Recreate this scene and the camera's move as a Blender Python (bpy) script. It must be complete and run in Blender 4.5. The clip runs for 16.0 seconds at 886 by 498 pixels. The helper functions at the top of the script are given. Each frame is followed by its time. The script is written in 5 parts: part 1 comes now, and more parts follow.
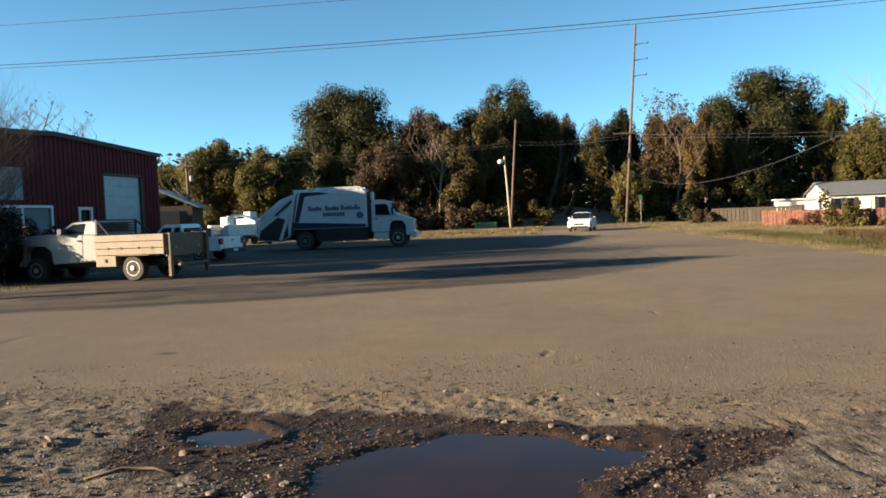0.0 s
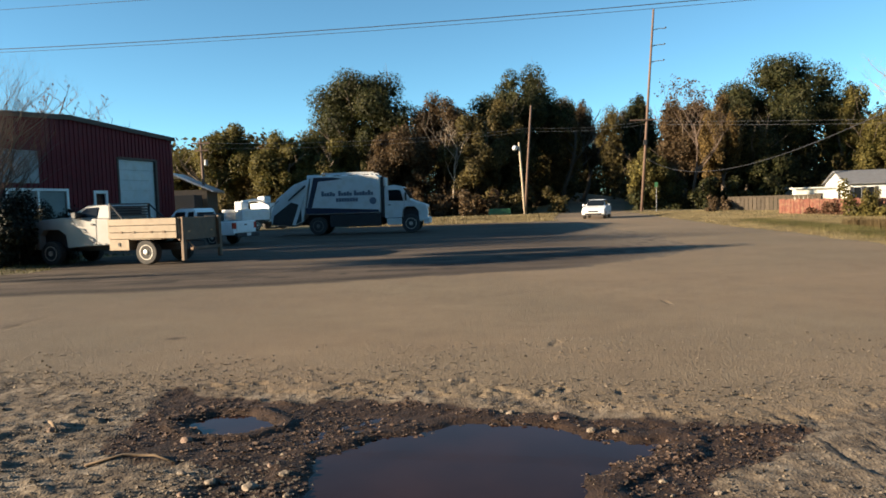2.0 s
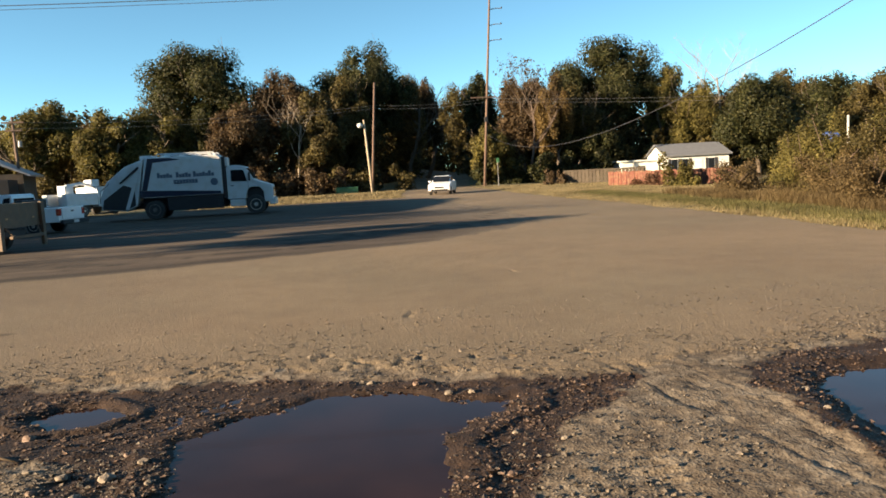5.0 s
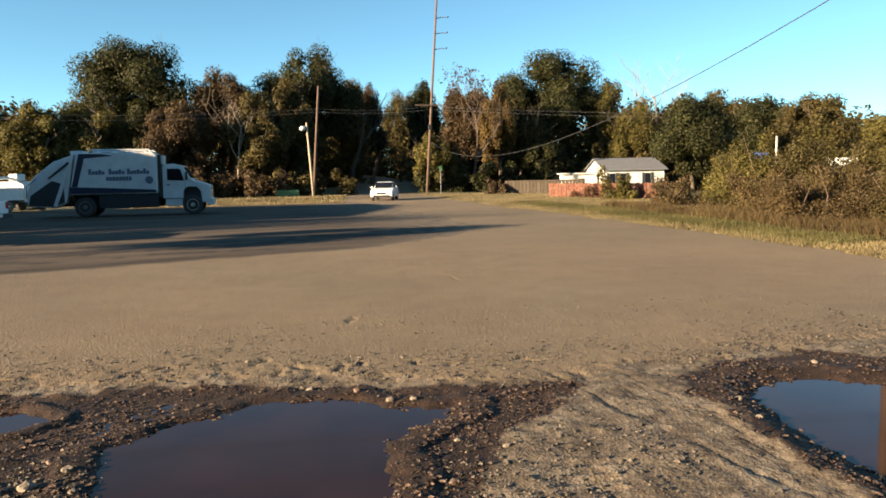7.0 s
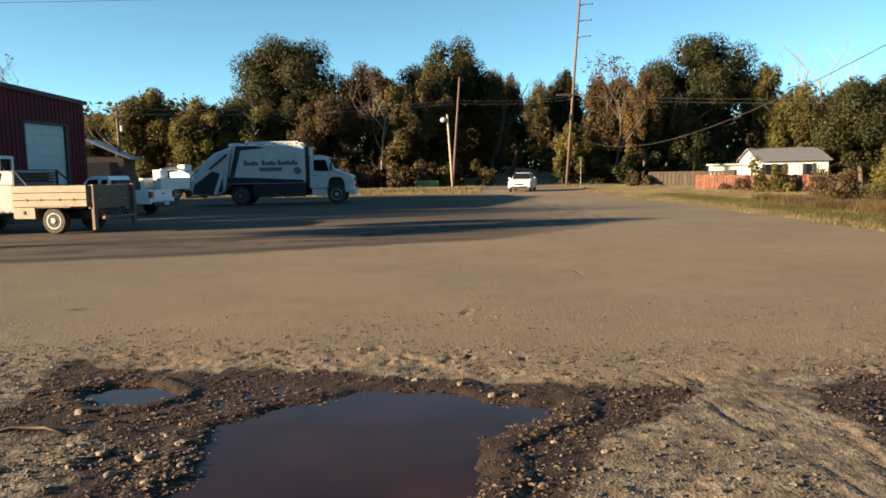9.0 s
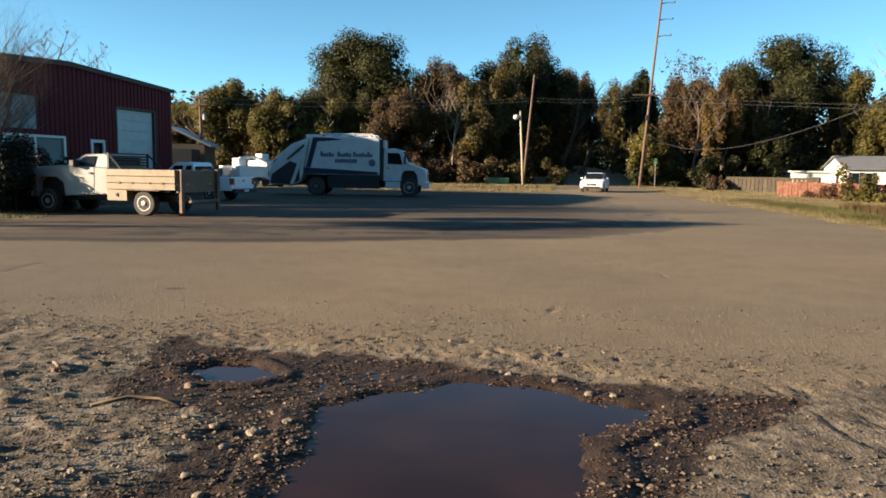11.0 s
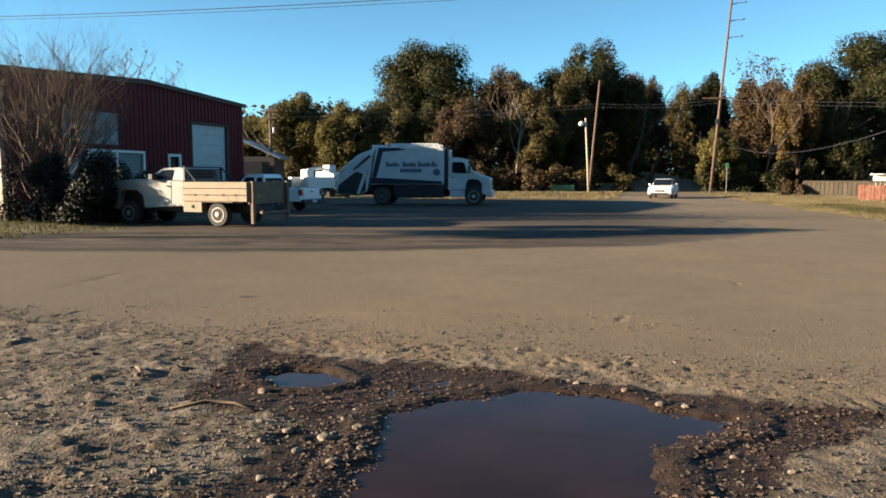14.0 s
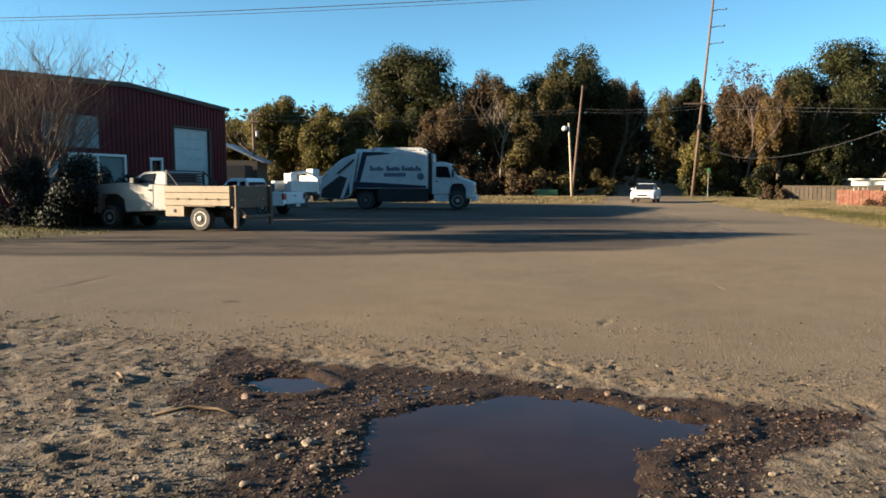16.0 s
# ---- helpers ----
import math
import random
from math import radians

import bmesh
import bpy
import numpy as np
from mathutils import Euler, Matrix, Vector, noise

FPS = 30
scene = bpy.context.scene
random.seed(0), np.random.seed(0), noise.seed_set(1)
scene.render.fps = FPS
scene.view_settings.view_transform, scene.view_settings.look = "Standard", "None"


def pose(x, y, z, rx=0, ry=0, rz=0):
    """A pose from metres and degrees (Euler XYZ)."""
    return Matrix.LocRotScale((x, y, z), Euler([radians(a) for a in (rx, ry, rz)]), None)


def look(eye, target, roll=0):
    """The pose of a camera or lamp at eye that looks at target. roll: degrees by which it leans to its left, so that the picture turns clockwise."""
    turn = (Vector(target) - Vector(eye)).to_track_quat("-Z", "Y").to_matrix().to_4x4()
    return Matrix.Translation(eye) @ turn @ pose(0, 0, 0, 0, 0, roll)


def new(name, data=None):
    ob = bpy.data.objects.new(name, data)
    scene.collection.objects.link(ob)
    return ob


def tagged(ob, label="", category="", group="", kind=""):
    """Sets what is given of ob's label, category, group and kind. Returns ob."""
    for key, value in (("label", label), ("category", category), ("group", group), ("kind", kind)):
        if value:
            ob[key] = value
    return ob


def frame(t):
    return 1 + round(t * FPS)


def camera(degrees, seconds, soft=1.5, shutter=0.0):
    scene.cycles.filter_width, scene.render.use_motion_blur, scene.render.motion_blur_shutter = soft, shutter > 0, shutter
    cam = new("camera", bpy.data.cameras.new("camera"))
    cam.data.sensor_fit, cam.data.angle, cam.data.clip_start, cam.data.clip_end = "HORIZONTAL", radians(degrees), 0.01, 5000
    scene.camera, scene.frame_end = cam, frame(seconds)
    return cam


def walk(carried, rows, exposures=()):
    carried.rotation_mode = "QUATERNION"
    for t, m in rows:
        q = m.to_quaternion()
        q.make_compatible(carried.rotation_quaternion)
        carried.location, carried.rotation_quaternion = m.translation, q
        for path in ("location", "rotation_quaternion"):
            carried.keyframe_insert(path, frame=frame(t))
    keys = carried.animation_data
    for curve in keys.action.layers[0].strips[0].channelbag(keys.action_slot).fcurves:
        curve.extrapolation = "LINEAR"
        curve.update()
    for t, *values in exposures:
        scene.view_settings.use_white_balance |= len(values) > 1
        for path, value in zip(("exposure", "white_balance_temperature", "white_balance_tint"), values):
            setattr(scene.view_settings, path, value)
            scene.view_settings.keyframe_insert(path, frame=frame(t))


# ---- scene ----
# camera: a person standing at the edge of the street, turning left and right
cam = camera(62.97, 16.0, soft=1.7)
ROWS = [(0, -0.023, -0.029, 1.607, 0.00, -2.65, -2.29),
        (0.5, 0.007, -0.047, 1.610, -5.24, -2.80, -2.37),
        (1, 0.034, -0.046, 1.612, -9.46, -2.99, -2.07),
        (1.5, 0.021, -0.005, 1.601, -7.37, -3.65, -0.43),
        (2, 0.045, 0.063, 1.617, 1.16, -3.72, -1.86),
        (2.5, 0.065, 0.101, 1.609, 4.87, -3.68, -3.84),
        (3, 0.017, 0.059, 1.598, 2.70, -5.81, -3.48),
        (3.5, 0.004, -0.023, 1.602, -6.59, -5.74, -2.12),
        (4, -0.005, -0.105, 1.618, -12.67, -5.01, -2.02),
        (4.5, -0.018, -0.108, 1.617, -11.54, -5.43, -3.02),
        (4.7, -0.015, -0.088, 1.611, -10.72, -5.97, -3.08),
        (6.8, -0.035, -0.028, 1.583, -12.61, -5.44, -1.41),
        (7, -0.042, -0.021, 1.586, -15.48, -5.57, -1.18),
        (7.5, 0.011, 0.015, 1.580, -13.57, -6.30, -1.12),
        (8, 0.111, 0.034, 1.586, -13.71, -6.47, -0.19),
        (8.5, 0.201, 0.025, 1.586, -8.92, -6.85, -0.64),
        (9, 0.224, 0.035, 1.589, -4.38, -6.07, -1.07),
        (9.2, 0.232, 0.038, 1.592, -2.50, -5.73, -0.70),
        (11.3, -0.068, 0.025, 1.566, 1.93, -6.43, 1.28),
        (11.5, -0.064, 0.040, 1.567, 4.16, -6.46, 0.75),
        (12, -0.095, 0.056, 1.564, 8.33, -6.52, 0.30),
        (12.5, -0.103, 0.033, 1.557, 7.62, -6.21, 0.86),
        (13, -0.082, 0.012, 1.562, 8.01, -5.82, 0.77),
        (13.5, -0.089, -0.003, 1.556, 7.67, -5.56, 0.42),
        (14, -0.064, -0.001, 1.568, 5.88, -5.70, 0.02),
        (14.5, -0.058, -0.005, 1.571, 4.36, -5.94, -0.16),
        (15, -0.066, -0.005, 1.572, 4.55, -5.75, -0.24),
        (15.5, -0.078, -0.012, 1.575, 3.40, -5.75, 0.65),
        (16, -0.066, -0.011, 1.573, 4.60, -5.37, 0.11)]
walk(cam, [(t, pose(x, y, z, 90 + tilt, 0, turn) @ pose(0, 0, 0, 0, 0, lean)) for t, x, y, z, turn, tilt, lean in ROWS],
     exposures=[(0.0, 1.93, 6550, 11), (1.2, 2.0, 6850, 12), (2.5, 1.9, 6500, 10), (3.6, 2.05, 6900, 12), (4.7, 2.08, 7100, 12), (6.8, 2.12, 7200, 12), (9.2, 2.02, 7200, 12), (11.3, 1.98, 6600, 11), (16.0, 2.02, 6550, 10)])

# ---- sky, sun ----
SUN_ELEV, SUN_FROM = 13.0, (-0.975, -0.22)          # the low sun stands to the left
world = bpy.data.worlds.new("world")
scene.world = world
world.use_nodes = True
wn = world.node_tree
sky = wn.nodes.new("ShaderNodeTexSky")
sky.sky_type, sky.sun_disc = "NISHITA", False
sky.sun_elevation = radians(SUN_ELEV)
sky.sun_rotation = math.atan2(SUN_FROM[0], SUN_FROM[1])
sky.air_density, sky.dust_density, sky.ozone_density = 0.6, 0.0, 2.6
bg = wn.nodes["Background"]
bg.inputs["Strength"].default_value = 0.064
tint = wn.nodes.new("ShaderNodeMix")
tint.data_type, tint.blend_type = "RGBA", "MULTIPLY"
tint.inputs[0].default_value = 1.0
tint.inputs[7].default_value = (0.80, 1.10, 0.96, 1.0)       # clear autumn sky, a little towards cyan
wn.links.new(sky.outputs[0], tint.inputs[6])
wn.links.new(tint.outputs[2], bg.inputs[0])
sun_data = bpy.data.lights.new("sun", "SUN")
sun_data.energy, sun_data.angle, sun_data.color = 5.0, radians(0.6), (1.0, 0.815, 0.58)
sun = new("sun", sun_data)
sun.matrix_world = look((SUN_FROM[0] * 60, SUN_FROM[1] * 60, 60 * math.tan(radians(SUN_ELEV))), (0, 0, 0))


# ---- materials ----
def material(name, color, rough=0.7, metal=0.0, vary=0.25, scale=3.0, fine=40.0, bump=0.15, bump_scale=60.0, dirt=None, dirt_amount=0.0,
             spec=0.5, per_object=0.0, per_island=0.0):
    """A principled surface with stains at one scale, grain at another, relief, and patches of dirt."""
    m = bpy.data.materials.new(name)
    m.use_nodes = True
    nt = m.node_tree
    p = nt.nodes["Principled BSDF"]
    p.inputs["Roughness"].default_value = rough
    p.inputs["Metallic"].default_value = metal
    p.inputs["Specular IOR Level"].default_value = spec
    co = nt.nodes.new("ShaderNodeTexCoord")
    n1, n2 = nt.nodes.new("ShaderNodeTexNoise"), nt.nodes.new("ShaderNodeTexNoise")
    n1.inputs["Scale"].default_value, n2.inputs["Scale"].default_value = scale, fine
    n1.inputs["Detail"].default_value, n2.inputs["Detail"].default_value = 6, 3
    for n in (n1, n2):
        nt.links.new(co.outputs["Object"], n.inputs["Vector"])
    add = nt.nodes.new("ShaderNodeMath")
    add.operation = "ADD"
    nt.links.new(n1.outputs["Fac"], add.inputs[0])
    nt.links.new(n2.outputs["Fac"], add.inputs[1])
    rng = nt.nodes.new("ShaderNodeMapRange")
    rng.inputs["From Min"].default_value, rng.inputs["From Max"].default_value = 0.6, 1.4
    rng.inputs["To Min"].default_value, rng.inputs["To Max"].default_value = 1 - vary, 1 + vary
    nt.links.new(add.outputs[0], rng.inputs["Value"])
    scl = nt.nodes.new("ShaderNodeVectorMath")
    scl.operation = "SCALE"
    scl.inputs[0].default_value = color
    nt.links.new(rng.outputs[0], scl.inputs["Scale"])
    last = scl.outputs[0]
    if per_object:
        info = nt.nodes.new("ShaderNodeObjectInfo")
        r2 = nt.nodes.new("ShaderNodeMapRange")
        r2.inputs["To Min"].default_value, r2.inputs["To Max"].default_value = 1 - per_object, 1 + per_object
        nt.links.new(info.outputs["Random"], r2.inputs["Value"])
        s2 = nt.nodes.new("ShaderNodeVectorMath")
        s2.operation = "SCALE"
        nt.links.new(last, s2.inputs[0])
        nt.links.new(r2.outputs[0], s2.inputs["Scale"])
        last = s2.outputs[0]
    if per_island:
        geo = nt.nodes.new("ShaderNodeNewGeometry")
        r3 = nt.nodes.new("ShaderNodeMapRange")
        r3.inputs["To Min"].default_value, r3.inputs["To Max"].default_value = 1 - per_island, 1 + per_island * 1.3
        nt.links.new(geo.outputs["Random Per Island"], r3.inputs["Value"])
        s3 = nt.nodes.new("ShaderNodeVectorMath")
        s3.operation = "SCALE"
        nt.links.new(last, s3.inputs[0])
        nt.links.new(r3.outputs[0], s3.inputs["Scale"])
        last = s3.outputs[0]
    if dirt:
        n3 = nt.nodes.new("ShaderNodeTexNoise")
        n3.inputs["Scale"].default_value, n3.inputs["Detail"].default_value = scale * 1.7, 8
        nt.links.new(co.outputs["Object"], n3.inputs["Vector"])
        ramp = nt.nodes.new("ShaderNodeMapRange")
        ramp.inputs["From Min"].default_value, ramp.inputs["From Max"].default_value = 0.48, 0.68
        ramp.inputs["To Max"].default_value = dirt_amount
        nt.links.new(n3.outputs["Fac"], ramp.inputs["Value"])
        mix = nt.nodes.new("ShaderNodeMix")
        mix.data_type = "RGBA"
        mix.inputs[7].default_value = (*dirt, 1)
        nt.links.new(ramp.outputs[0], mix.inputs[0])
        nt.links.new(last, mix.inputs[6])
        last = mix.outputs[2]
    nt.links.new(last, p.inputs["Base Color"])
    if bump:
        n4 = nt.nodes.new("ShaderNodeTexNoise")
        n4.inputs["Scale"].default_value, n4.inputs["Detail"].default_value = bump_scale, 5
        nt.links.new(co.outputs["Object"], n4.inputs["Vector"])
        bp = nt.nodes.new("ShaderNodeBump")
        bp.inputs["Strength"].default_value, bp.inputs["Distance"].default_value = bump, 0.02
        nt.links.new(n4.outputs["Fac"], bp.inputs["Height"])
        nt.links.new(bp.outputs[0], p.inputs["Normal"])
    return m


def leaf_material(name, color, spread=0.5, second=None, translucent=0.35):
    """Leaves: every clump has its own tone between two colours, and lets some light through."""
    m = bpy.data.materials.new(name)
    m.use_nodes = True
    nt = m.node_tree
    p = nt.nodes["Principled BSDF"]
    p.inputs["Roughness"].default_value = 0.65
    p.inputs["Specular IOR Level"].default_value = 0.25
    geo = nt.nodes.new("ShaderNodeNewGeometry")
    ramp = nt.nodes.new("ShaderNodeValToRGB")
    second = second or tuple(c * (1 + spread) for c in color)
    ramp.color_ramp.elements[0].color = (*[c * (1 - spread) for c in color], 1)
    ramp.color_ramp.elements[1].color = (*second, 1)
    mid = ramp.color_ramp.elements.new(0.55)
    mid.color = (*color, 1)
    nt.links.new(geo.outputs["Random Per Island"], ramp.inputs[0])
    co = nt.nodes.new("ShaderNodeTexCoord")
    n1 = nt.nodes.new("ShaderNodeTexNoise")
    n1.inputs["Scale"].default_value = 0.45
    nt.links.new(co.outputs["Object"], n1.inputs["Vector"])
    rng = nt.nodes.new("ShaderNodeMapRange")
    rng.inputs["From Min"].default_value, rng.inputs["From Max"].default_value = 0.3, 0.7
    rng.inputs["To Min"].default_value, rng.inputs["To Max"].default_value = 0.65, 1.35
    nt.links.new(n1.outputs["Fac"], rng.inputs["Value"])
    scl = nt.nodes.new("ShaderNodeVectorMath")
    scl.operation = "SCALE"
    nt.links.new(ramp.outputs[0], scl.inputs[0])
    nt.links.new(rng.outputs[0], scl.inputs["Scale"])
    nt.links.new(scl.outputs[0], p.inputs["Base Color"])
    tr = nt.nodes.new("ShaderNodeBsdfTranslucent")
    nt.links.new(scl.outputs[0], tr.inputs["Color"])
    mix = nt.nodes.new("ShaderNodeMixShader")
    mix.inputs[0].default_value = translucent
    nt.links.new(p.outputs[0], mix.inputs[1])
    nt.links.new(tr.outputs[0], mix.inputs[2])
    nt.links.new(mix.outputs[0], nt.nodes["Material Output"].inputs["Surface"])
    return m


def ground_material():
    """Dusty asphalt, pale gravelly dirt, dark dirt of the yard, grass soil and wet mud, mixed by the ground's own zones."""
    m = bpy.data.materials.new("ground")
    m.use_nodes = True
    nt = m.node_tree
    L = nt.links.new
    p = nt.nodes["Principled BSDF"]
    co = nt.nodes.new("ShaderNodeTexCoord")

    def noise_at(scale, detail=6, stretch=None, rough=0.6):
        n = nt.nodes.new("ShaderNodeTexNoise")
        n.inputs["Scale"].default_value, n.inputs["Detail"].default_value, n.inputs["Roughness"].default_value = scale, detail, rough
        if stretch:
            mp = nt.nodes.new("ShaderNodeMapping")
            mp.inputs["Scale"].default_value = stretch
            L(co.outputs["Object"], mp.inputs["Vector"])
            L(mp.outputs[0], n.inputs["Vector"])
        else:
            L(co.outputs["Object"], n.inputs["Vector"])
        return n.outputs["Fac"]

    def ramp(fac, stops):
        r = nt.nodes.new("ShaderNodeValToRGB")
        els = r.color_ramp.elements
        els[0].position, els[0].color = stops[0][0], (*stops[0][1], 1)
        els[1].position, els[1].color = stops[-1][0], (*stops[-1][1], 1)
        for pos_, col in stops[1:-1]:
            els.new(pos_).color = (*col, 1)
        L(fac, r.inputs[0])
        return r.outputs[0]

    def mixed(fac, a, b):
        x = nt.nodes.new("ShaderNodeMix")
        x.data_type = "RGBA"
        L(fac, x.inputs[0])
        L(a, x.inputs[6])
        L(b, x.inputs[7])
        return x.outputs[2]

    def math2(op, a, b):
        x = nt.nodes.new("ShaderNodeMath")
        x.operation = op
        for k, v in enumerate((a, b)):
            if isinstance(v, float):
                x.inputs[k].default_value = v
            else:
                L(v, x.inputs[k])
        return x.outputs[0]

    def zone(name, soft=0.25, grain=None):
        a = nt.nodes.new("ShaderNodeAttribute")
        a.attribute_name = name
        v = a.outputs["Fac"]
        if grain is not None:
            v = math2("ADD", v, math2("MULTIPLY", math2("SUBTRACT", grain, 0.5), 0.9))
        r = nt.nodes.new("ShaderNodeMapRange")
        r.inputs["From Min"].default_value, r.inputs["From Max"].default_value = 0.5 - soft, 0.5 + soft
        L(v, r.inputs["Value"])
        return r.outputs[0]

    big, mid, fine, grit = noise_at(0.35, 5), noise_at(2.2, 6), noise_at(16.0, 5), noise_at(60.0, 4)
    streak = noise_at(1.0, 6, (0.12, 1.6, 1.0))
    vor = nt.nodes.new("ShaderNodeTexVoronoi")
    vor.inputs["Scale"].default_value = 55.0
    L(co.outputs["Object"], vor.inputs["Vector"])
    asphalt = ramp(math2("ADD", math2("MULTIPLY", big, 0.5), math2("MULTIPLY", mid, 0.5)),
                   [(0.36, ASPHALT_A), (0.5, ASPHALT_B), (0.64, ASPHALT_C)])
    speck = ramp(grit, [(0.38, (0.55, 0.53, 0.5)), (0.5, (1, 1, 1)), (0.66, (1.35, 1.33, 1.3))])
    mul = nt.nodes.new("ShaderNodeMix")
    mul.data_type, mul.blend_type = "RGBA", "MULTIPLY"
    mul.inputs[0].default_value = 0.9
    L(asphalt, mul.inputs[6])
    L(speck, mul.inputs[7])
    asphalt = mul.outputs[2]
    grey = nt.nodes.new("ShaderNodeMix")
    grey.data_type, grey.blend_type = "RGBA", "MULTIPLY"
    grey.inputs[7].default_value = (0.88, 0.93, 0.95, 1)
    gz = nt.nodes.new("ShaderNodeMapRange")
    gz.inputs["From Min"].default_value, gz.inputs["From Max"].default_value = 0.42, 0.6
    L(noise_at(0.13, 4), gz.inputs["Value"])
    L(gz.outputs[0], grey.inputs[0])
    L(asphalt, grey.inputs[6])
    asphalt = grey.outputs[2]
    greyed = nt.nodes.new("ShaderNodeMix")                    # asphalt colour multiplied darker and greyer towards the left, negative x
    greyed.data_type, greyed.blend_type = "RGBA", "MULTIPLY"
    greyed.inputs[7].default_value = (0.72, 0.75, 0.80, 1)
    L(zone("darkened_asphalt", 0.5, mid), greyed.inputs[0])
    L(asphalt, greyed.inputs[6])
    asphalt = greyed.outputs[2]
    dirt = ramp(math2("ADD", math2("MULTIPLY", mid, 0.55), math2("MULTIPLY", fine, 0.45)),
                [(0.36, DIRT_A), (0.5, DIRT_B), (0.62, DIRT_C)])
    stones = ramp(vor.outputs["Color"], [(0.2, (0.7, 0.68, 0.66)), (0.8, (1.25, 1.22, 1.15))])
    mul2 = nt.nodes.new("ShaderNodeMix")
    mul2.data_type, mul2.blend_type = "RGBA", "MULTIPLY"
    mul2.inputs[0].default_value = 0.55
    L(dirt, mul2.inputs[6])
    L(stones, mul2.inputs[7])
    dirt = mul2.outputs[2]
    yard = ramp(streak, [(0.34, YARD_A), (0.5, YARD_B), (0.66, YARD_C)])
    soil = ramp(math2("ADD", math2("MULTIPLY", mid, 0.5), math2("MULTIPLY", fine, 0.5)),
                [(0.38, (0.066, 0.0561, 0.0264)), (0.52, (0.132, 0.109, 0.0528)), (0.64, (0.198, 0.162, 0.0792))])
    wet = ramp(math2("ADD", math2("MULTIPLY", mid, 0.5), math2("MULTIPLY", fine, 0.5)),
               [(0.36, (0.0145, 0.00726, 0.00396)), (0.52, (0.0304, 0.0165, 0.00924)), (0.66, (0.0594, 0.0343, 0.0205))])
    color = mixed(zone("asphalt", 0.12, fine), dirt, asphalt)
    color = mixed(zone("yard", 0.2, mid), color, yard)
    # multiplies in dark streaks: tyre dirt together with painted tree shadow
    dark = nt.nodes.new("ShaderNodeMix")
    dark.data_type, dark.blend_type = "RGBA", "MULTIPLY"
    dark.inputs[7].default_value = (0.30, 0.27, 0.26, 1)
    L(zone("dirt_shade", 0.3, streak), dark.inputs[0])
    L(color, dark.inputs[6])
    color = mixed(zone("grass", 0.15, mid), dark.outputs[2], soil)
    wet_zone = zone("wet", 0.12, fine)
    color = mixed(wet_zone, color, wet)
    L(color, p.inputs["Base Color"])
    rr = nt.nodes.new("ShaderNodeMapRange")
    rr.inputs["To Min"].default_value, rr.inputs["To Max"].default_value = 0.92, 0.74
    L(wet_zone, rr.inputs["Value"])
    L(rr.outputs[0], p.inputs["Roughness"])
    p.inputs["Specular IOR Level"].default_value = 0.3
    height = math2("ADD", math2("MULTIPLY", fine, 1.0), math2("ADD", math2("MULTIPLY", grit, 0.45), math2("MULTIPLY", vor.outputs["Distance"], 0.5)))
    bp = nt.nodes.new("ShaderNodeBump")
    bp.inputs["Strength"].default_value, bp.inputs["Distance"].default_value = 0.45, 0.02
    L(height, bp.inputs["Height"])
    L(bp.outputs[0], p.inputs["Normal"])
    return m


ASPHALT_A, ASPHALT_B, ASPHALT_C = (0.162, 0.117, 0.075), (0.191, 0.139, 0.0893), (0.218, 0.161, 0.105)
DIRT_A, DIRT_B, DIRT_C = (0.0465, 0.0335, 0.024), (0.122, 0.095, 0.069), (0.226, 0.186, 0.141)
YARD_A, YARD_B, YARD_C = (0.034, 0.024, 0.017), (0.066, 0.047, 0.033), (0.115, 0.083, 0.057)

M_GROUND = ground_material()
M_STONE = material("stone", (0.135, 0.108, 0.082), 0.9, vary=0.4, scale=20, fine=90, bump=0.4, per_island=0.35)
M_STONE_WET = material("wet_stone", (0.082, 0.052, 0.036), 0.7, vary=0.5, scale=20, fine=90, bump=0.4, per_island=0.7)
M_RED = material("red_steel", (0.10, 0.007, 0.011), 0.6, spec=0.2, vary=0.25, scale=1.1, fine=9, bump=0.05, dirt=(0.06, 0.014, 0.014), dirt_amount=0.3)
M_CREAM = material("cream_steel", (0.25, 0.155, 0.10), 0.5, vary=0.15, scale=1.2, fine=9, bump=0.05, dirt=(0.231, 0.136, 0.0884), dirt_amount=0.4)
M_ROOFSTEEL = material("roof_steel", (0.42, 0.42, 0.43), 0.4, 0.6, vary=0.2)
M_DOOR = material("roller_door_paint", (0.42, 0.47, 0.48), 0.5, vary=0.12, scale=1.4, dirt=(0.35, 0.33, 0.28), dirt_amount=0.4)
M_WHITE = material("white_paint", (0.60, 0.61, 0.61), 0.35, vary=0.08, scale=1.5, bump=0.03, dirt=(0.45, 0.40, 0.33), dirt_amount=0.35)
M_CARWHITE = material("car_white", (0.82, 0.83, 0.84), 0.22, vary=0.05, scale=1.2, bump=0.0, dirt=(0.5, 0.46, 0.4), dirt_amount=0.2)
M_TAN = material("tan_paint", (0.235, 0.178, 0.115), 0.55, vary=0.2, scale=3, bump=0.08, dirt=(0.17, 0.116, 0.068), dirt_amount=0.6)
M_BROWNSTEEL = material("brown_steel", (0.14, 0.095, 0.06), 0.7, vary=0.3, scale=4, bump=0.15, dirt=(0.22, 0.12, 0.06), dirt_amount=0.5)
M_BLACK = material("black_plastic", (0.02, 0.02, 0.022), 0.55, vary=0.3, scale=5)
M_RUBBER = material("tyre_rubber", (0.035, 0.033, 0.032), 0.85, vary=0.4, scale=9, dirt=(0.09, 0.073, 0.056), dirt_amount=0.5)
M_RIM = material("wheel_steel", (0.55, 0.52, 0.47), 0.4, 0.6, vary=0.25, scale=9, dirt=(0.2, 0.16, 0.12), dirt_amount=0.6)
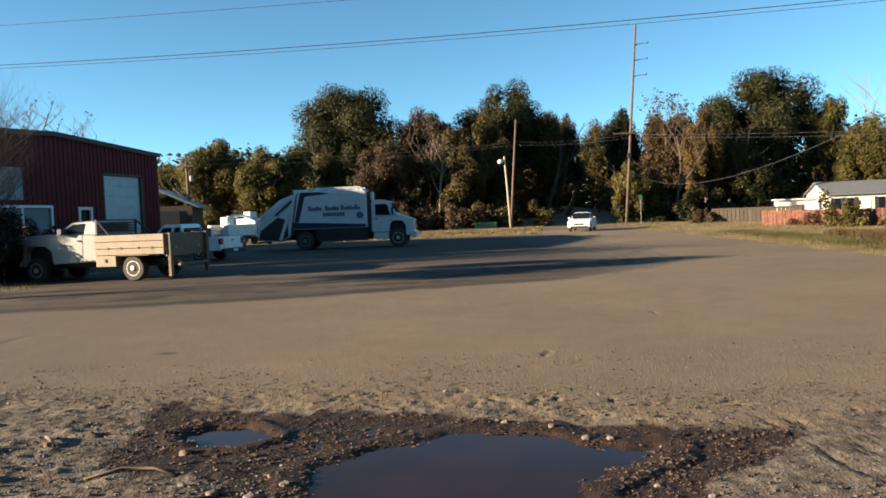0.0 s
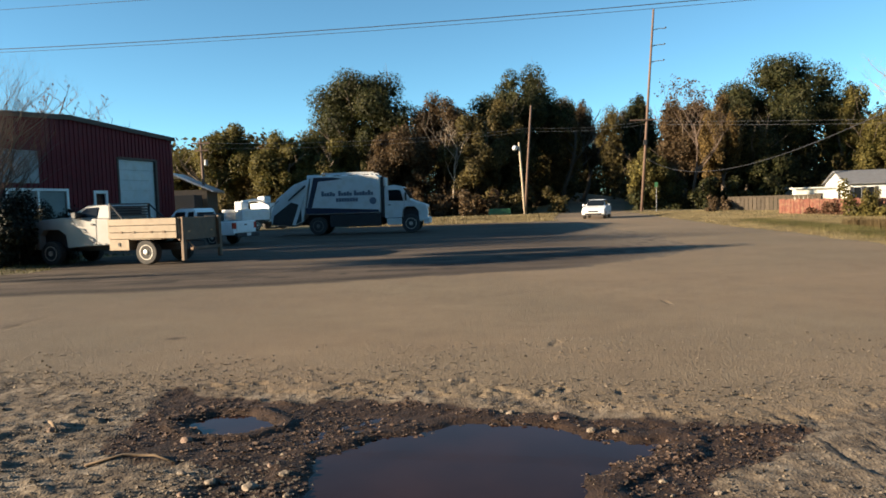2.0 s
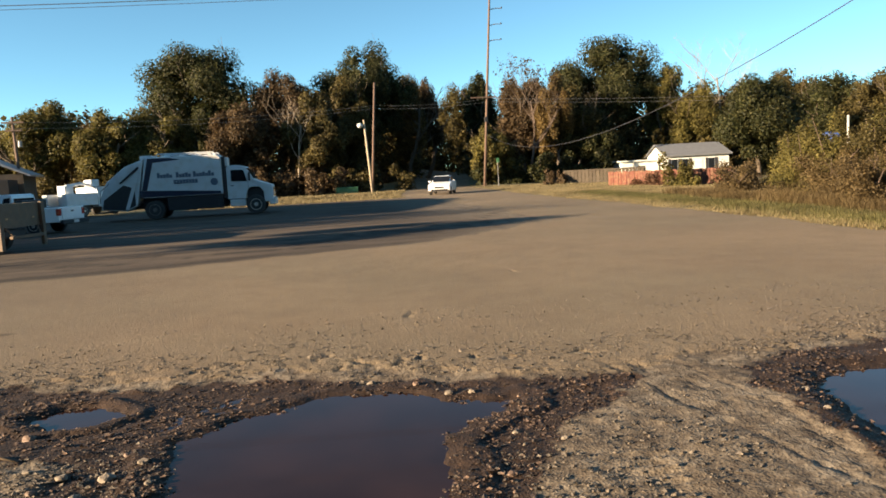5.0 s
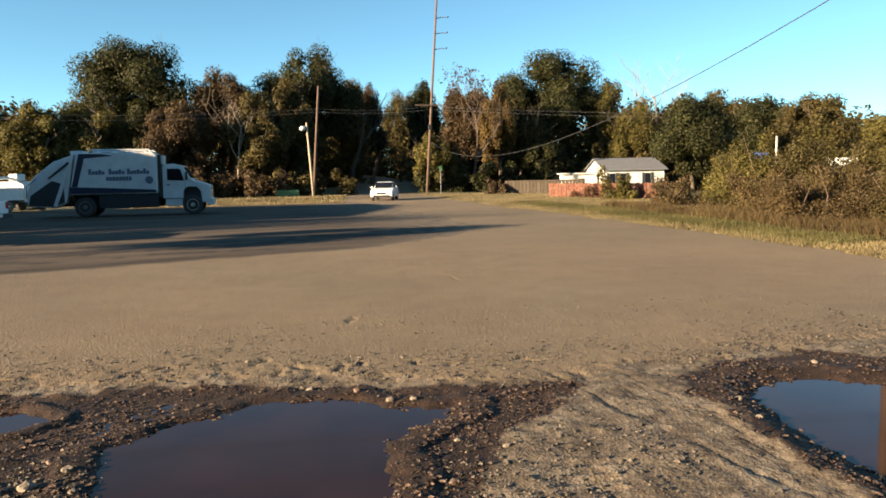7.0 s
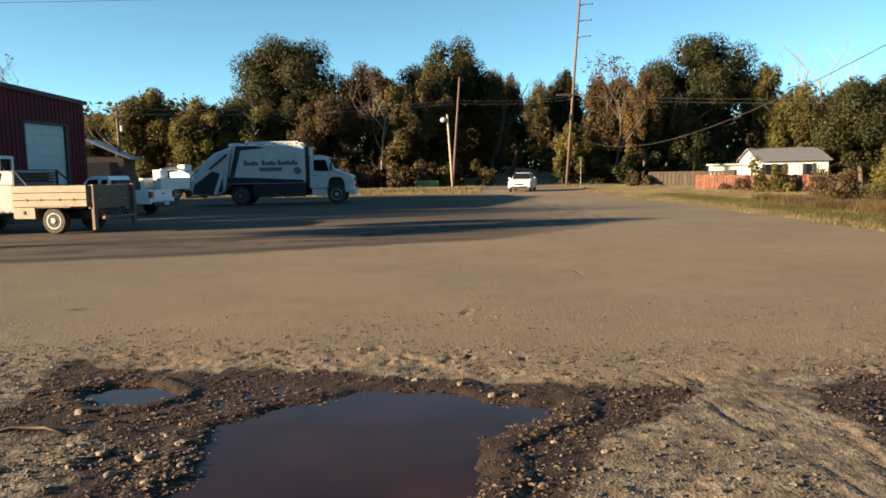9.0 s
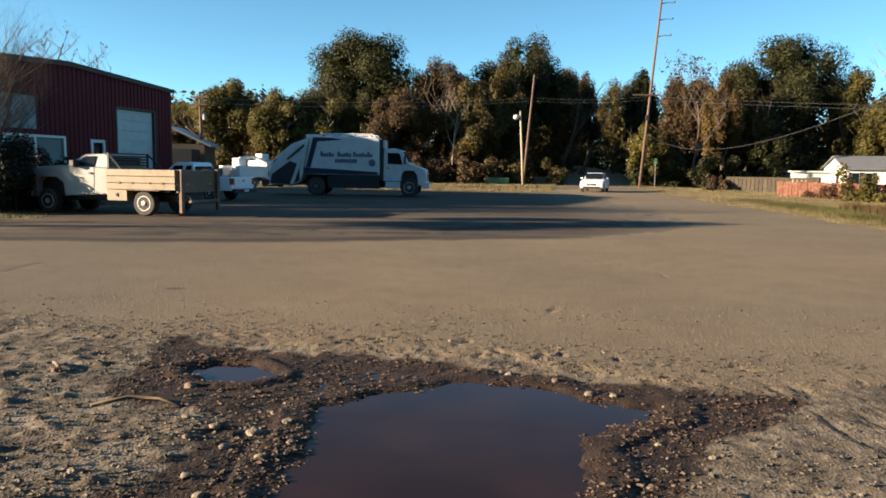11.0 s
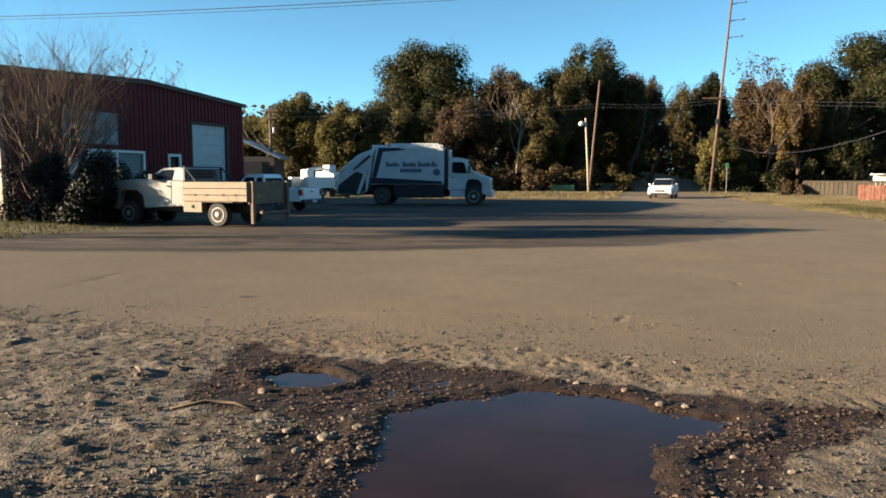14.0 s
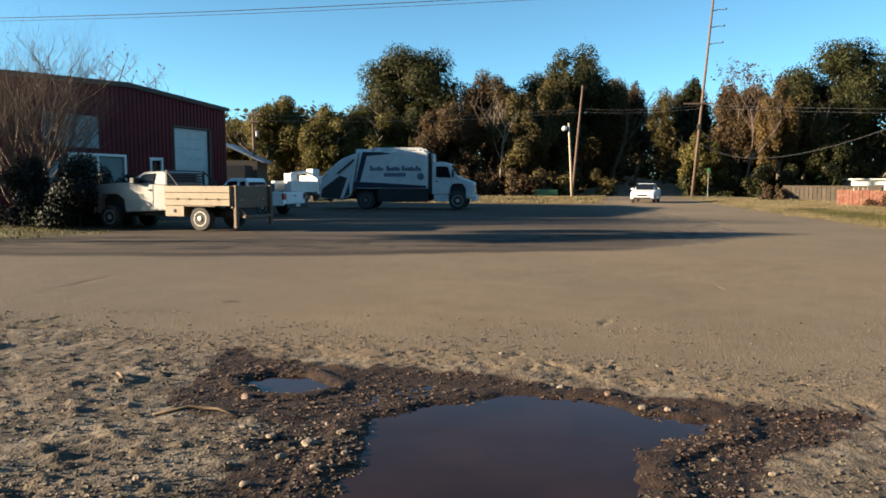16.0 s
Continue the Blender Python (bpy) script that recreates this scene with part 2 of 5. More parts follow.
M_CHROME = material("chrome", (0.7, 0.7, 0.7), 0.15, 1.0, vary=0.1)
M_GLASS = material("dark_glass", (0.010, 0.012, 0.015), 0.12, vary=0.2, bump=0.0, spec=0.2)
M_LAMPRED = material("tail_lamp", (0.35, 0.012, 0.012), 0.2, vary=0.2, bump=0)
M_LAMPCLEAR = material("head_lamp", (0.7, 0.72, 0.74), 0.1, 0.3, vary=0.15, bump=0)
M_BLUETRIM = material("dark_blue_band", (0.012, 0.018, 0.042), 0.4, vary=0.25, scale=2)
M_LETTER = material("lettering", (0.10, 0.13, 0.18), 0.4, vary=0.2, scale=5)
M_POLE = material("pole_wood", (0.117, 0.0741, 0.0546), 0.9, vary=0.35, scale=2.5, fine=30, bump=0.4, bump_scale=20)
M_POLEPALE = material("pale_pole_wood", (0.354, 0.286, 0.204), 0.9, vary=0.3, scale=2.5, fine=30, bump=0.4)
M_CONCRETE = material("concrete", (0.374, 0.354, 0.313), 0.9, vary=0.15)
M_WIRE = material("wire", (0.03, 0.03, 0.035), 0.6, vary=0.1, bump=0)
M_WIREPALE = material("aluminium_wire", (0.2, 0.2, 0.21), 0.5, 0.3, vary=0.1, bump=0)
M_BARK = material("bark", (0.0936, 0.0702, 0.0507), 0.95, vary=0.45, scale=6, fine=30, bump=0.6, bump_scale=18)
M_BARKPALE = material("pale_bark", (0.234, 0.187, 0.14), 0.95, vary=0.4, scale=6, fine=30, bump=0.5, bump_scale=18)
M_TWIG = material("twig", (0.10, 0.068, 0.05), 0.9, vary=0.4, scale=6, bump=0)
M_FENCE = material("rust_red_fence", (0.10, 0.029, 0.016), 0.8, vary=0.4, scale=2.2, bump=0.2, dirt=(0.172, 0.109, 0.0624), dirt_amount=0.6, per_object=0.18)
M_FENCEGREY = material("grey_fence_wood", (0.0858, 0.0663, 0.0468), 0.9, vary=0.3, scale=3, bump=0.3, per_object=0.2)
M_SIDING = material("white_siding", (0.571, 0.571, 0.53), 0.6, vary=0.07, scale=1.2, bump=0.05)
M_SHINGLE = material("grey_shingle", (0.125, 0.129, 0.14), 0.9, vary=0.25, scale=2, fine=15, bump=0.4)
M_SHUTTER = material("dark_shutter", (0.03, 0.03, 0.035), 0.6)
M_TANWALL = material("tan_wall", (0.08, 0.06, 0.044), 0.8)
M_WOODDARK = material("dark_board", (0.07, 0.05, 0.04), 0.8)
M_STICK = material("stick", (0.15, 0.102, 0.0612), 0.9, vary=0.3, scale=10)
M_ORANGE = material("orange_dirt_paint", (0.5, 0.26, 0.12), 0.7, vary=0.3)
M_BLUE = material("blue_tarp", (0.02, 0.06, 0.22), 0.5, vary=0.3, scale=2)
M_GREEN = material("green_plastic", (0.05, 0.16, 0.07), 0.5, vary=0.3, scale=2)
L_DARK = leaf_material("dark_green_leaves", (0.0322, 0.036, 0.0112), 0.5, (0.0713, 0.0651, 0.0223), 0.4)
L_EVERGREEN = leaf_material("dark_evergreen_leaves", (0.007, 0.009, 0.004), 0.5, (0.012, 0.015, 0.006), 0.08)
L_OLIVE = leaf_material("olive_leaves", (0.0732, 0.057, 0.0186), 0.5, (0.124, 0.0961, 0.0322), 0.4)
L_GOLD = leaf_material("gold_brown_leaves", (0.115, 0.0744, 0.0248), 0.5, (0.174, 0.118, 0.0434), 0.4)
L_BROWN = leaf_material("brown_leaves", (0.0732, 0.0471, 0.0236), 0.5, (0.124, 0.0837, 0.0422), 0.4)
L_YELLOW = leaf_material("yellow_green_leaves", (0.093, 0.0794, 0.0211), 0.45, (0.161, 0.13, 0.0372), 0.4)
L_WEED = leaf_material("dry_weed_leaves", (0.088, 0.060, 0.025), 0.5, (0.15, 0.107, 0.05), 0.4)
L_RUST = leaf_material("rusty_leaves", (0.093, 0.0465, 0.0248), 0.4)
L_GRASS = leaf_material("dry_grass", (0.167, 0.13, 0.0651), 0.35, (0.248, 0.198, 0.105), 0.3)
L_GRASSGREEN = leaf_material("green_grass", (0.0651, 0.062, 0.0217), 0.4, (0.118, 0.102, 0.0372), 0.3)


def water_material():
    m = bpy.data.materials.new("muddy_water")
    m.use_nodes = True
    nt = m.node_tree
    p = nt.nodes["Principled BSDF"]
    co, n = nt.nodes.new("ShaderNodeTexCoord"), nt.nodes.new("ShaderNodeTexNoise")
    n.inputs["Scale"].default_value, n.inputs["Detail"].default_value = 1.6, 4
    nt.links.new(co.outputs["Object"], n.inputs["Vector"])
    r = nt.nodes.new("ShaderNodeValToRGB")
    r.color_ramp.elements[0].position, r.color_ramp.elements[0].color = 0.35, (0.020, 0.009, 0.006, 1)
    r.color_ramp.elements[1].position, r.color_ramp.elements[1].color = 0.7, (0.031, 0.014, 0.0095, 1)
    nt.links.new(n.outputs["Fac"], r.inputs[0])
    nt.links.new(r.outputs[0], p.inputs["Base Color"])
    p.inputs["Roughness"].default_value = 0.05
    p.inputs["IOR"].default_value = 1.33
    p.inputs["Specular IOR Level"].default_value = 0.22
    n2, bp = nt.nodes.new("ShaderNodeTexNoise"), nt.nodes.new("ShaderNodeBump")
    n2.inputs["Scale"].default_value = 5.0
    nt.links.new(co.outputs["Object"], n2.inputs["Vector"])
    nt.links.new(n2.outputs["Fac"], bp.inputs["Height"])
    bp.inputs["Strength"].default_value, bp.inputs["Distance"].default_value = 0.04, 0.01
    nt.links.new(bp.outputs[0], p.inputs["Normal"])
    return m


M_WATER = water_material()


# ---- mesh tools ----
def link_mesh(name, bm, mat, parent=None, label="", smooth=False):
    me = bpy.data.meshes.new(name)
    bm.to_mesh(me)
    bm.free()
    for q in (mat if isinstance(mat, (list, tuple)) else [mat]):
        me.materials.append(q)
    if smooth:
        me.polygons.foreach_set("use_smooth", [True] * len(me.polygons))
    ob = new(name, me)
    if parent:
        ob.parent = parent
    if label:
        tagged(ob, label)
    return ob


def part(name, bm, mat, parent, label="", smooth=False):
    return link_mesh(name, bm, mat, parent, label, smooth)


def raw_mesh(name, verts, faces, mat, parent=None, smooth=False):
    """A mesh from arrays: verts (n, 3), faces (m, 3 or 4)."""
    verts, faces = np.asarray(verts, np.float32), np.asarray(faces, np.int32)
    me = bpy.data.meshes.new(name)
    k = faces.shape[1]
    me.vertices.add(len(verts))
    me.vertices.foreach_set("co", verts.ravel())
    me.loops.add(faces.size)
    me.loops.foreach_set("vertex_index", faces.ravel())
    me.polygons.add(len(faces))
    me.polygons.foreach_set("loop_start", np.arange(0, faces.size, k, dtype=np.int32))
    if smooth:
        me.polygons.foreach_set("use_smooth", np.ones(len(faces), bool))
    me.update(calc_edges=True)
    me.materials.append(mat)
    ob = new(name, me)
    if parent:
        ob.parent = parent
    return ob


def thing(name, m, label, category, group="", kind=""):
    ob = new(name)
    ob.matrix_world = m
    ob.empty_display_size = 0.2
    return tagged(ob, label, category, group, kind)


def box(x0, x1, y0, y1, z0, z1, bev=0.0, bm=None):
    bm = bm or bmesh.new()
    vs = [bm.verts.new((x, y, z)) for x in (x0, x1) for y in (y0, y1) for z in (z0, z1)]
    fs = [bm.faces.new([vs[i] for i in f]) for f in ((0, 1, 3, 2), (4, 6, 7, 5), (0, 4, 5, 1), (2, 3, 7, 6), (0, 2, 6, 4), (1, 5, 7, 3))]
    if bev:
        es = {e for f in fs for e in f.edges}
        bmesh.ops.bevel(bm, geom=list(es), offset=bev, segments=2, profile=0.5, affect="EDGES")
    return bm


def prism(pts, y0, y1, bev=0.0, bm=None, taper=None):
    """A side outline (x, z) drawn across from y0 to y1. taper(x, z) gives a factor for the half width."""
    bm = bm or bmesh.new()
    mid, half = (y0 + y1) / 2, (y1 - y0) / 2
    f = taper or (lambda x, z: 1.0)
    a = [bm.verts.new((x, mid - half * f(x, z), z)) for x, z in pts]
    b = [bm.verts.new((x, mid + half * f(x, z), z)) for x, z in pts]
    n = len(pts)
    fs = [bm.faces.new(a), bm.faces.new(b[::-1])]
    fs += [bm.faces.new((a[i], b[i], b[(i + 1) % n], a[(i + 1) % n])) for i in range(n)]
    bmesh.ops.recalc_face_normals(bm, faces=fs)
    if bev:
        es = {e for q in fs for e in q.edges}
        bmesh.ops.bevel(bm, geom=list(es), offset=bev, segments=2, profile=0.5, affect="EDGES")
    return bm


def tube(points, radii, sides=6, bm=None, cap=True):
    bm = bm or bmesh.new()
    rings = []
    for i, (p, r) in enumerate(zip(points, radii)):
        p = Vector(p)
        d = (Vector(points[min(i + 1, len(points) - 1)]) - Vector(points[max(i - 1, 0)])).normalized()
        side = d.cross(Vector((0, 0, 1)))
        side = side.normalized() if side.length > 0.05 else Vector((1, 0, 0))
        up = side.cross(d)
        rings.append([bm.verts.new(p + r * (math.cos(a) * side + math.sin(a) * up)) for a in [2 * math.pi * k / sides for k in range(sides)]])
    for q, s in zip(rings, rings[1:]):
        for k in range(sides):
            bm.faces.new((q[k], q[(k + 1) % sides], s[(k + 1) % sides], s[k]))
    if cap:
        bm.faces.new(rings[0][::-1])
        bm.faces.new(rings[-1])
    return bm


def lathe_y(profile, y_mid, x, z, n=24, bm=None):
    """A body of revolution about a sideways axle: profile of (offset along y, radius)."""
    bm = bm or bmesh.new()
    rings = [[bm.verts.new((x + r * math.cos(2 * math.pi * k / n), y_mid + o, z + r * math.sin(2 * math.pi * k / n))) for k in range(n)] for o, r in profile]
    for q, s in zip(rings, rings[1:]):
        for k in range(n):
            bm.faces.new((q[k], q[(k + 1) % n], s[(k + 1) % n], s[k]))
    bm.faces.new(rings[0])
    bm.faces.new(rings[-1][::-1])
    bmesh.ops.recalc_face_normals(bm, faces=bm.faces[:])
    return bm


def wheel(parent, x, y, r, w, side, hub=0.55, rim=None):
    """A tyre with its rim under it; side is -1 or 1, the way the outer face looks."""
    t = part("tyre", lathe_y([(-w / 2, r * 0.6), (-w / 2, r * 0.93), (-w * 0.36, r), (w * 0.36, r), (w / 2, r * 0.93), (w / 2, r * 0.6)], y, x, r), M_RUBBER, parent, smooth=False)
    o = side * w / 2
    prof = [(o - side * 0.09, r * hub * 1.1), (o + side * 0.005, r * hub * 1.1), (o + side * 0.005, r * hub), (o - side * 0.05, r * hub * 0.8), (o - side * 0.035, r * 0.24), (o + side * 0.02, r * 0.2), (o + side * 0.03, r * 0.12)]
    part("rim", lathe_y(prof, y, x, r), rim or M_RIM, t)
    return t


def vnoise(x, y, seed=0):
    """Smooth value noise in the plane, 0 to 1."""
    x, y = np.asarray(x, float), np.asarray(y, float)
    xi, yi = np.floor(x).astype(np.int64), np.floor(y).astype(np.int64)
    fx, fy = x - xi, y - yi
    fx, fy = fx * fx * (3 - 2 * fx), fy * fy * (3 - 2 * fy)

    def h(a, b):
        n = (a * 374761393 + b * 668265263 + seed * 1442695041) & 0xFFFFFFFF
        n = ((n ^ (n >> 13)) * 1274126177) & 0xFFFFFFFF
        return ((n ^ (n >> 16)) & 0xFFFF) / 65535.0
    return (h(xi, yi) * (1 - fx) + h(xi + 1, yi) * fx) * (1 - fy) + (h(xi, yi + 1) * (1 - fx) + h(xi + 1, yi + 1) * fx) * fy


def fbm(x, y, octaves=4, seed=0):
    s, a, t = 0.0, 0.5, 0.0
    for k in range(octaves):
        s = s + a * vnoise(x * 2 ** k, y * 2 ** k, seed + k)
        t += a
        a *= 0.55
    return s / t


M_SIGNGREY = material("weathered_board", (0.20, 0.215, 0.22), 0.6, vary=0.3, scale=2.5, dirt=(0.12, 0.12, 0.12), dirt_amount=0.8)
M_SILVER = material("dull_silver_paint", (0.27, 0.262, 0.25), 0.4, vary=0.1, scale=1.5, bump=0.02, dirt=(0.234, 0.203, 0.164), dirt_amount=0.3)
# darker copy of the dirty wheel steel, standing in for shade on the rear rims
M_RIMDARK = material("shaded_dirty_wheel_steel", (0.16, 0.15, 0.14), 0.6, 0.3, vary=0.3, scale=9, dirt=(0.1, 0.08, 0.06), dirt_amount=0.7)
M_BLIND = material("dim_blind", (0.15, 0.18, 0.18), 0.7, vary=0.15, scale=2)


# ---- the ground: one sheet with street, yard, verges and puddle hollows ----
def steps(lo, a, b, hi, fine, grow):
    mid = list(np.arange(a, b, fine))
    up, s = [b], fine
    while up[-1] < hi:
        s *= grow
        up.append(up[-1] + s)
    dn, s = [a], fine
    while dn[-1] > lo:
        s *= grow
        dn.append(dn[-1] - s)
    return np.array(sorted(set(np.round(dn[1:] + mid + up, 4))))


def inside(px, py, poly):
    """Signed distance to a closed outline, positive inside."""
    d = np.full(px.shape, 1e9)
    wind = np.zeros(px.shape, bool)
    n = len(poly)
    for i in range(n):
        (x0, y0), (x1, y1) = poly[i], poly[(i + 1) % n]
        dx, dy = x1 - x0, y1 - y0
        t = np.clip(((px - x0) * dx + (py - y0) * dy) / (dx * dx + dy * dy), 0, 1)
        d = np.minimum(d, np.hypot(px - x0 - t * dx, py - y0 - t * dy))
        c = ((y0 > py) != (y1 > py))
        with np.errstate(divide="ignore", invalid="ignore"):
            wind ^= c & (px < (x1 - x0) * (py - y0) / (y1 - y0 if y1 != y0 else 1e-9) + x0)
    return np.where(wind, d, -d)


PUDDLE = [(-0.5, 5.12), (0.1, 5.44), (0.75, 5.30), (0.9, 5.02), (1.35, 4.88), (1.28, 4.68), (0.82, 4.33), (0.66, 3.8), (0.58, 3.35), (0.52, 2.7), (0.3, 2.2), (-0.2, 1.95), (-0.65, 2.15), (-0.9, 2.6), (-0.95, 3.3), (-0.86, 4.0), (-0.92, 4.75)]
PUDDLE_SMALL = [(-2.12, 5.6), (-1.94, 5.8), (-1.64, 5.76), (-1.44, 5.5), (-1.6, 5.31), (-1.9, 5.34)]
PUDDLE_RIGHT = [(3.42, 4.5), (3.86, 4.77), (4.4, 4.68), (4.9, 4.2), (4.6, 3.2), (3.6, 2.3), (3.1, 2.7), (3.14, 3.3), (3.25, 4.0)]
WET = [(-2.62, 6.55), (-1.9, 6.28), (-1.3, 6.1), (-0.4, 6.05), (0.2, 5.72), (0.9, 5.55), (1.6, 5.22), (2.5, 4.96), (2.0, 4.55), (1.5, 4.1), (1.15, 3.7), (0.95, 3.2), (0.9, 2.4), (0.5, 1.8), (-0.2, 1.5), (-1.0, 1.8), (-1.5, 2.4), (-1.75, 3.3), (-1.45, 3.9), (-1.5, 4.5), (-2.3, 4.75), (-2.5, 5.2)]
WET_RIGHT = [(3.2, 4.95), (3.9, 5.12), (4.8, 5.2), (5.6, 4.6), (5.2, 3.0), (3.8, 1.9), (2.95, 2.4), (2.95, 3.3), (3.05, 4.1), (3.0, 4.6)]
EDGE_X, EDGE_Y = [-40, -9, -6.1, -4.7, -3.5, -2.7, -2.0, -1.3, -0.4, 0.4, 1.0, 2.2, 3.2, 5, 9, 40], [9.5, 8.0, 7.4, 7.1, 6.65, 6.5, 6.3, 6.25, 6.2, 5.95, 5.6, 5.15, 5.25, 5.4, 5.6, 7]
YARD_X, YARD_Y = [-60, -12, -9, -6.6, -2, 3, 5.5, 7.2], [13.8, 14.5, 14.25, 14.4, 15.3, 16.9, 19.0, 22.0]
LEFT_Y, LEFT_X = [22, 30, 36, 54, 72, 110], [7.2, 7.6, 8.2, 7.4, 10.2, 17]        # left side of the side street
RIGHT_Y, RIGHT_X = [-60, 8, 10, 12.9, 18, 22, 27, 41, 60, 78, 110], [10.4, 10.8, 10.9, 11.3, 12.0, 12.3, 12.9, 13.8, 15.8, 18.0, 26]


CRACKS = [(-6.52, 9.7, 1.65, 0.3), (-6.52, 10.4, 1.5, 0.35), (-6.5, 11.0, 1.35, 0.3), (-5.2, 7.7, 1.15, 0.3), (-1.0, 6.45, 0.9, 0.12), (0.2, 6.1, 1.7, 0.12), (0.55, 5.95, 0.2, 0.2), (0.9, 6.13, 1.9, 0.10), (0.72, 6.05, 1.4, 0.12), (0.35, 6.2, 2.4, 0.16), (1.35, 6.0, 2.0, 0.10), (1.7, 5.85, 0.4, 0.14), (0.05, 6.45, 1.1, 0.12), (-0.7, 6.55, 0.2, 0.2),
          (2.3, 5.75, 2.6, 0.1), (3.15, 10.96, 1.6, 0.12), (1.1, 8.1, 1.2, 0.15), (-2.0, 6.6, 0.15, 0.3), (-5.0, 7.3, 0.3, 0.4)]


def terrain(x, y):
    """Height and zones of the ground."""
    warp = (fbm(x * 1.9, y * 1.9, 4, 11) - 0.5)
    fine = (fbm(x * 8, y * 8, 3, 21) - 0.5)
    yw = y + warp * 0.55 + fine * 0.16
    edge = np.interp(x, EDGE_X, EDGE_Y)
    on_street = yw - edge                                   # past the broken edge
    yard_edge = np.interp(x, YARD_X, YARD_Y)
    left = np.interp(y, LEFT_Y, LEFT_X)
    right = np.interp(y, RIGHT_Y, RIGHT_X)
    wl = (fbm(x * 0.5, y * 0.5, 4, 31) - 0.5)
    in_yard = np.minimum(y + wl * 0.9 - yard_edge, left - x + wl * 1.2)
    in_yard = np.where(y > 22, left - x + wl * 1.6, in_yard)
    verge = x + wl * 0.9 - right
    # verge of grass in the yard's far end, by the poles, and the strip in front of the red building
    strip = np.minimum(np.minimum(y - 51.5 - wl * 2, 200 - y), np.minimum(x + 6.5, left - x - 0.2 + wl))
    lawn = np.minimum(np.minimum(-12.2 - x + wl * 5, y - 17.0 - wl * 3 - 0.25 * (x + 14)), 27.5 - y)
    back = np.minimum(y - 52 + wl * 4, -6 - x)
    grass = np.maximum(np.maximum(verge, strip), np.maximum(lawn, back)) + warp * 0.4
    asphalt = np.minimum(on_street, -verge)
    asphalt = np.minimum(asphalt, -in_yard)
    pud = np.maximum(np.maximum(inside(x, y, PUDDLE), inside(x, y, PUDDLE_SMALL) * 1.6 + 0.06), inside(x, y, PUDDLE_RIGHT)) + warp * 0.16 + fine * 0.10
    wet = np.maximum(inside(x, y, WET), inside(x, y, WET_RIGHT)) + warp * 0.30 + fine * 0.2
    d = np.hypot(x, y)
    near = np.clip((30 - d) / 20, 0, 1)
    z = np.zeros_like(x)
    # a broken lip of asphalt over the dirt
    step = 1 / (1 + np.exp(-np.clip(on_street / 0.035, -30, 30)))
    z += (step - 1) * 0.02 * np.clip((4 - np.abs(x)) / 3, 0.35, 1)
    z -= 0.025 * np.clip(-on_street / 0.5, 0, 1) * np.clip((4 - np.abs(x)) / 3, 0.35, 1)
    rough = np.clip(1 - on_street / 0.4, 0, 1)
    lumps = 1 - 0.6 * np.clip(wet / 0.2 + 0.3, 0, 1)
    z += rough * (fbm(x * 3.1, y * 3.1, 4, 41) - 0.5) * np.where(x > 0.5, 0.018, 0.032) * near * lumps
    z += rough * (fbm(x * 13, y * 13, 3, 51) - 0.5) * 0.022 * near
    # clods, pits and dragged scrapes in the dirt
    dirt = np.clip(-on_street / 0.3, 0, 1) * np.clip(1 - wet / 0.15, 0, 1) * near
    dirt = dirt * np.clip(0.3 - x, 0.25, 1)
    pits = np.clip(fbm(x * 2.4 + 1.2 * y, y * 5.2 - 1.1 * x, 4, 101) - 0.63, 0, 1)
    z -= dirt * np.clip(pits * 6, 0, 1) * 0.02
    z += dirt * np.clip(fbm(x * 8, y * 8, 3, 103) - 0.64, 0, 1) * 0.14
    scrape = np.sin(((x + 2.9) * 0.72 - (y - 4.3) * 0.69) * 46 + 5 * warp)
    z -= dirt * np.clip(scrape, 0, 1) * 0.012 * np.exp(-((x + 2.55) / 0.32) ** 2 - ((y - 4.05) / 0.4) ** 2)
    # crazed asphalt near its edge
    crumble = np.exp(-np.clip(on_street, 0, 9) / 0.45) * (on_street > 0)
    cell = np.abs(fbm(x * 5, y * 5, 2, 61) - 0.5)
    z -= crumble * np.clip(0.024 - cell, 0, 1) * 0.9
    z += crumble * fine * 0.016
    for cx, cy, ang, ln in CRACKS:
        u, v = (x - cx) * math.cos(ang) + (y - cy) * math.sin(ang), (y - cy) * math.cos(ang) - (x - cx) * math.sin(ang)
        z -= 0.030 * np.exp(-(u / ln) ** 2 - ((v + 0.03 * np.sin(u * 30)) / 0.022) ** 2)
    # ruts of a tyre running towards the right-hand puddle
    for off, deep in ((-0.26, 0.016), (-0.18, 0.011), (-0.11, 0.012), (-0.04, 0.012), (0.03, 0.012), (0.1, 0.011), (0.17, 0.01), (0.25, 0.014)):
        s = (x - 2.55) * 0.13 + (5.15 - y) * 0.99
        c = (x - (2.6 + 0.12 * (5.15 - y))) - off - 0.02 * np.sin(s * 6)
        z -= deep * np.exp(-(c / 0.018) ** 2) * np.clip(2.1 - np.abs(s - 1.3), 0, 1) * (y < 5.4)
    s = x - 1.75
    z -= 0.034 * np.clip(np.sin((y - 3.2) * 52 + 6 * s), 0, 1) * np.exp(-(s / 0.13) ** 2) * np.exp(-((y - 3.35) / 0.3) ** 2)
    # hollows that hold water
    z -= np.clip(wet, -0.1, 0.2) * 0.04 + 0.003
    z += np.where(pud > -0.25, -np.clip(pud + 0.02, -0.08, 0.25) * 0.22, 0)
    # gentle lie of the land
    z += np.clip(y - 62, 0, 400) * np.clip((22 - x) / 30, 0, 1) * 0.012
    z += np.clip((y - 80) / 60, 0, 1) * 3.0 * np.exp(-((x - 19) / 14) ** 2)
    z -= np.clip((x - 22) / 25, 0, 1) * 0.6 * np.clip((y - 40) / 30, 0, 1)
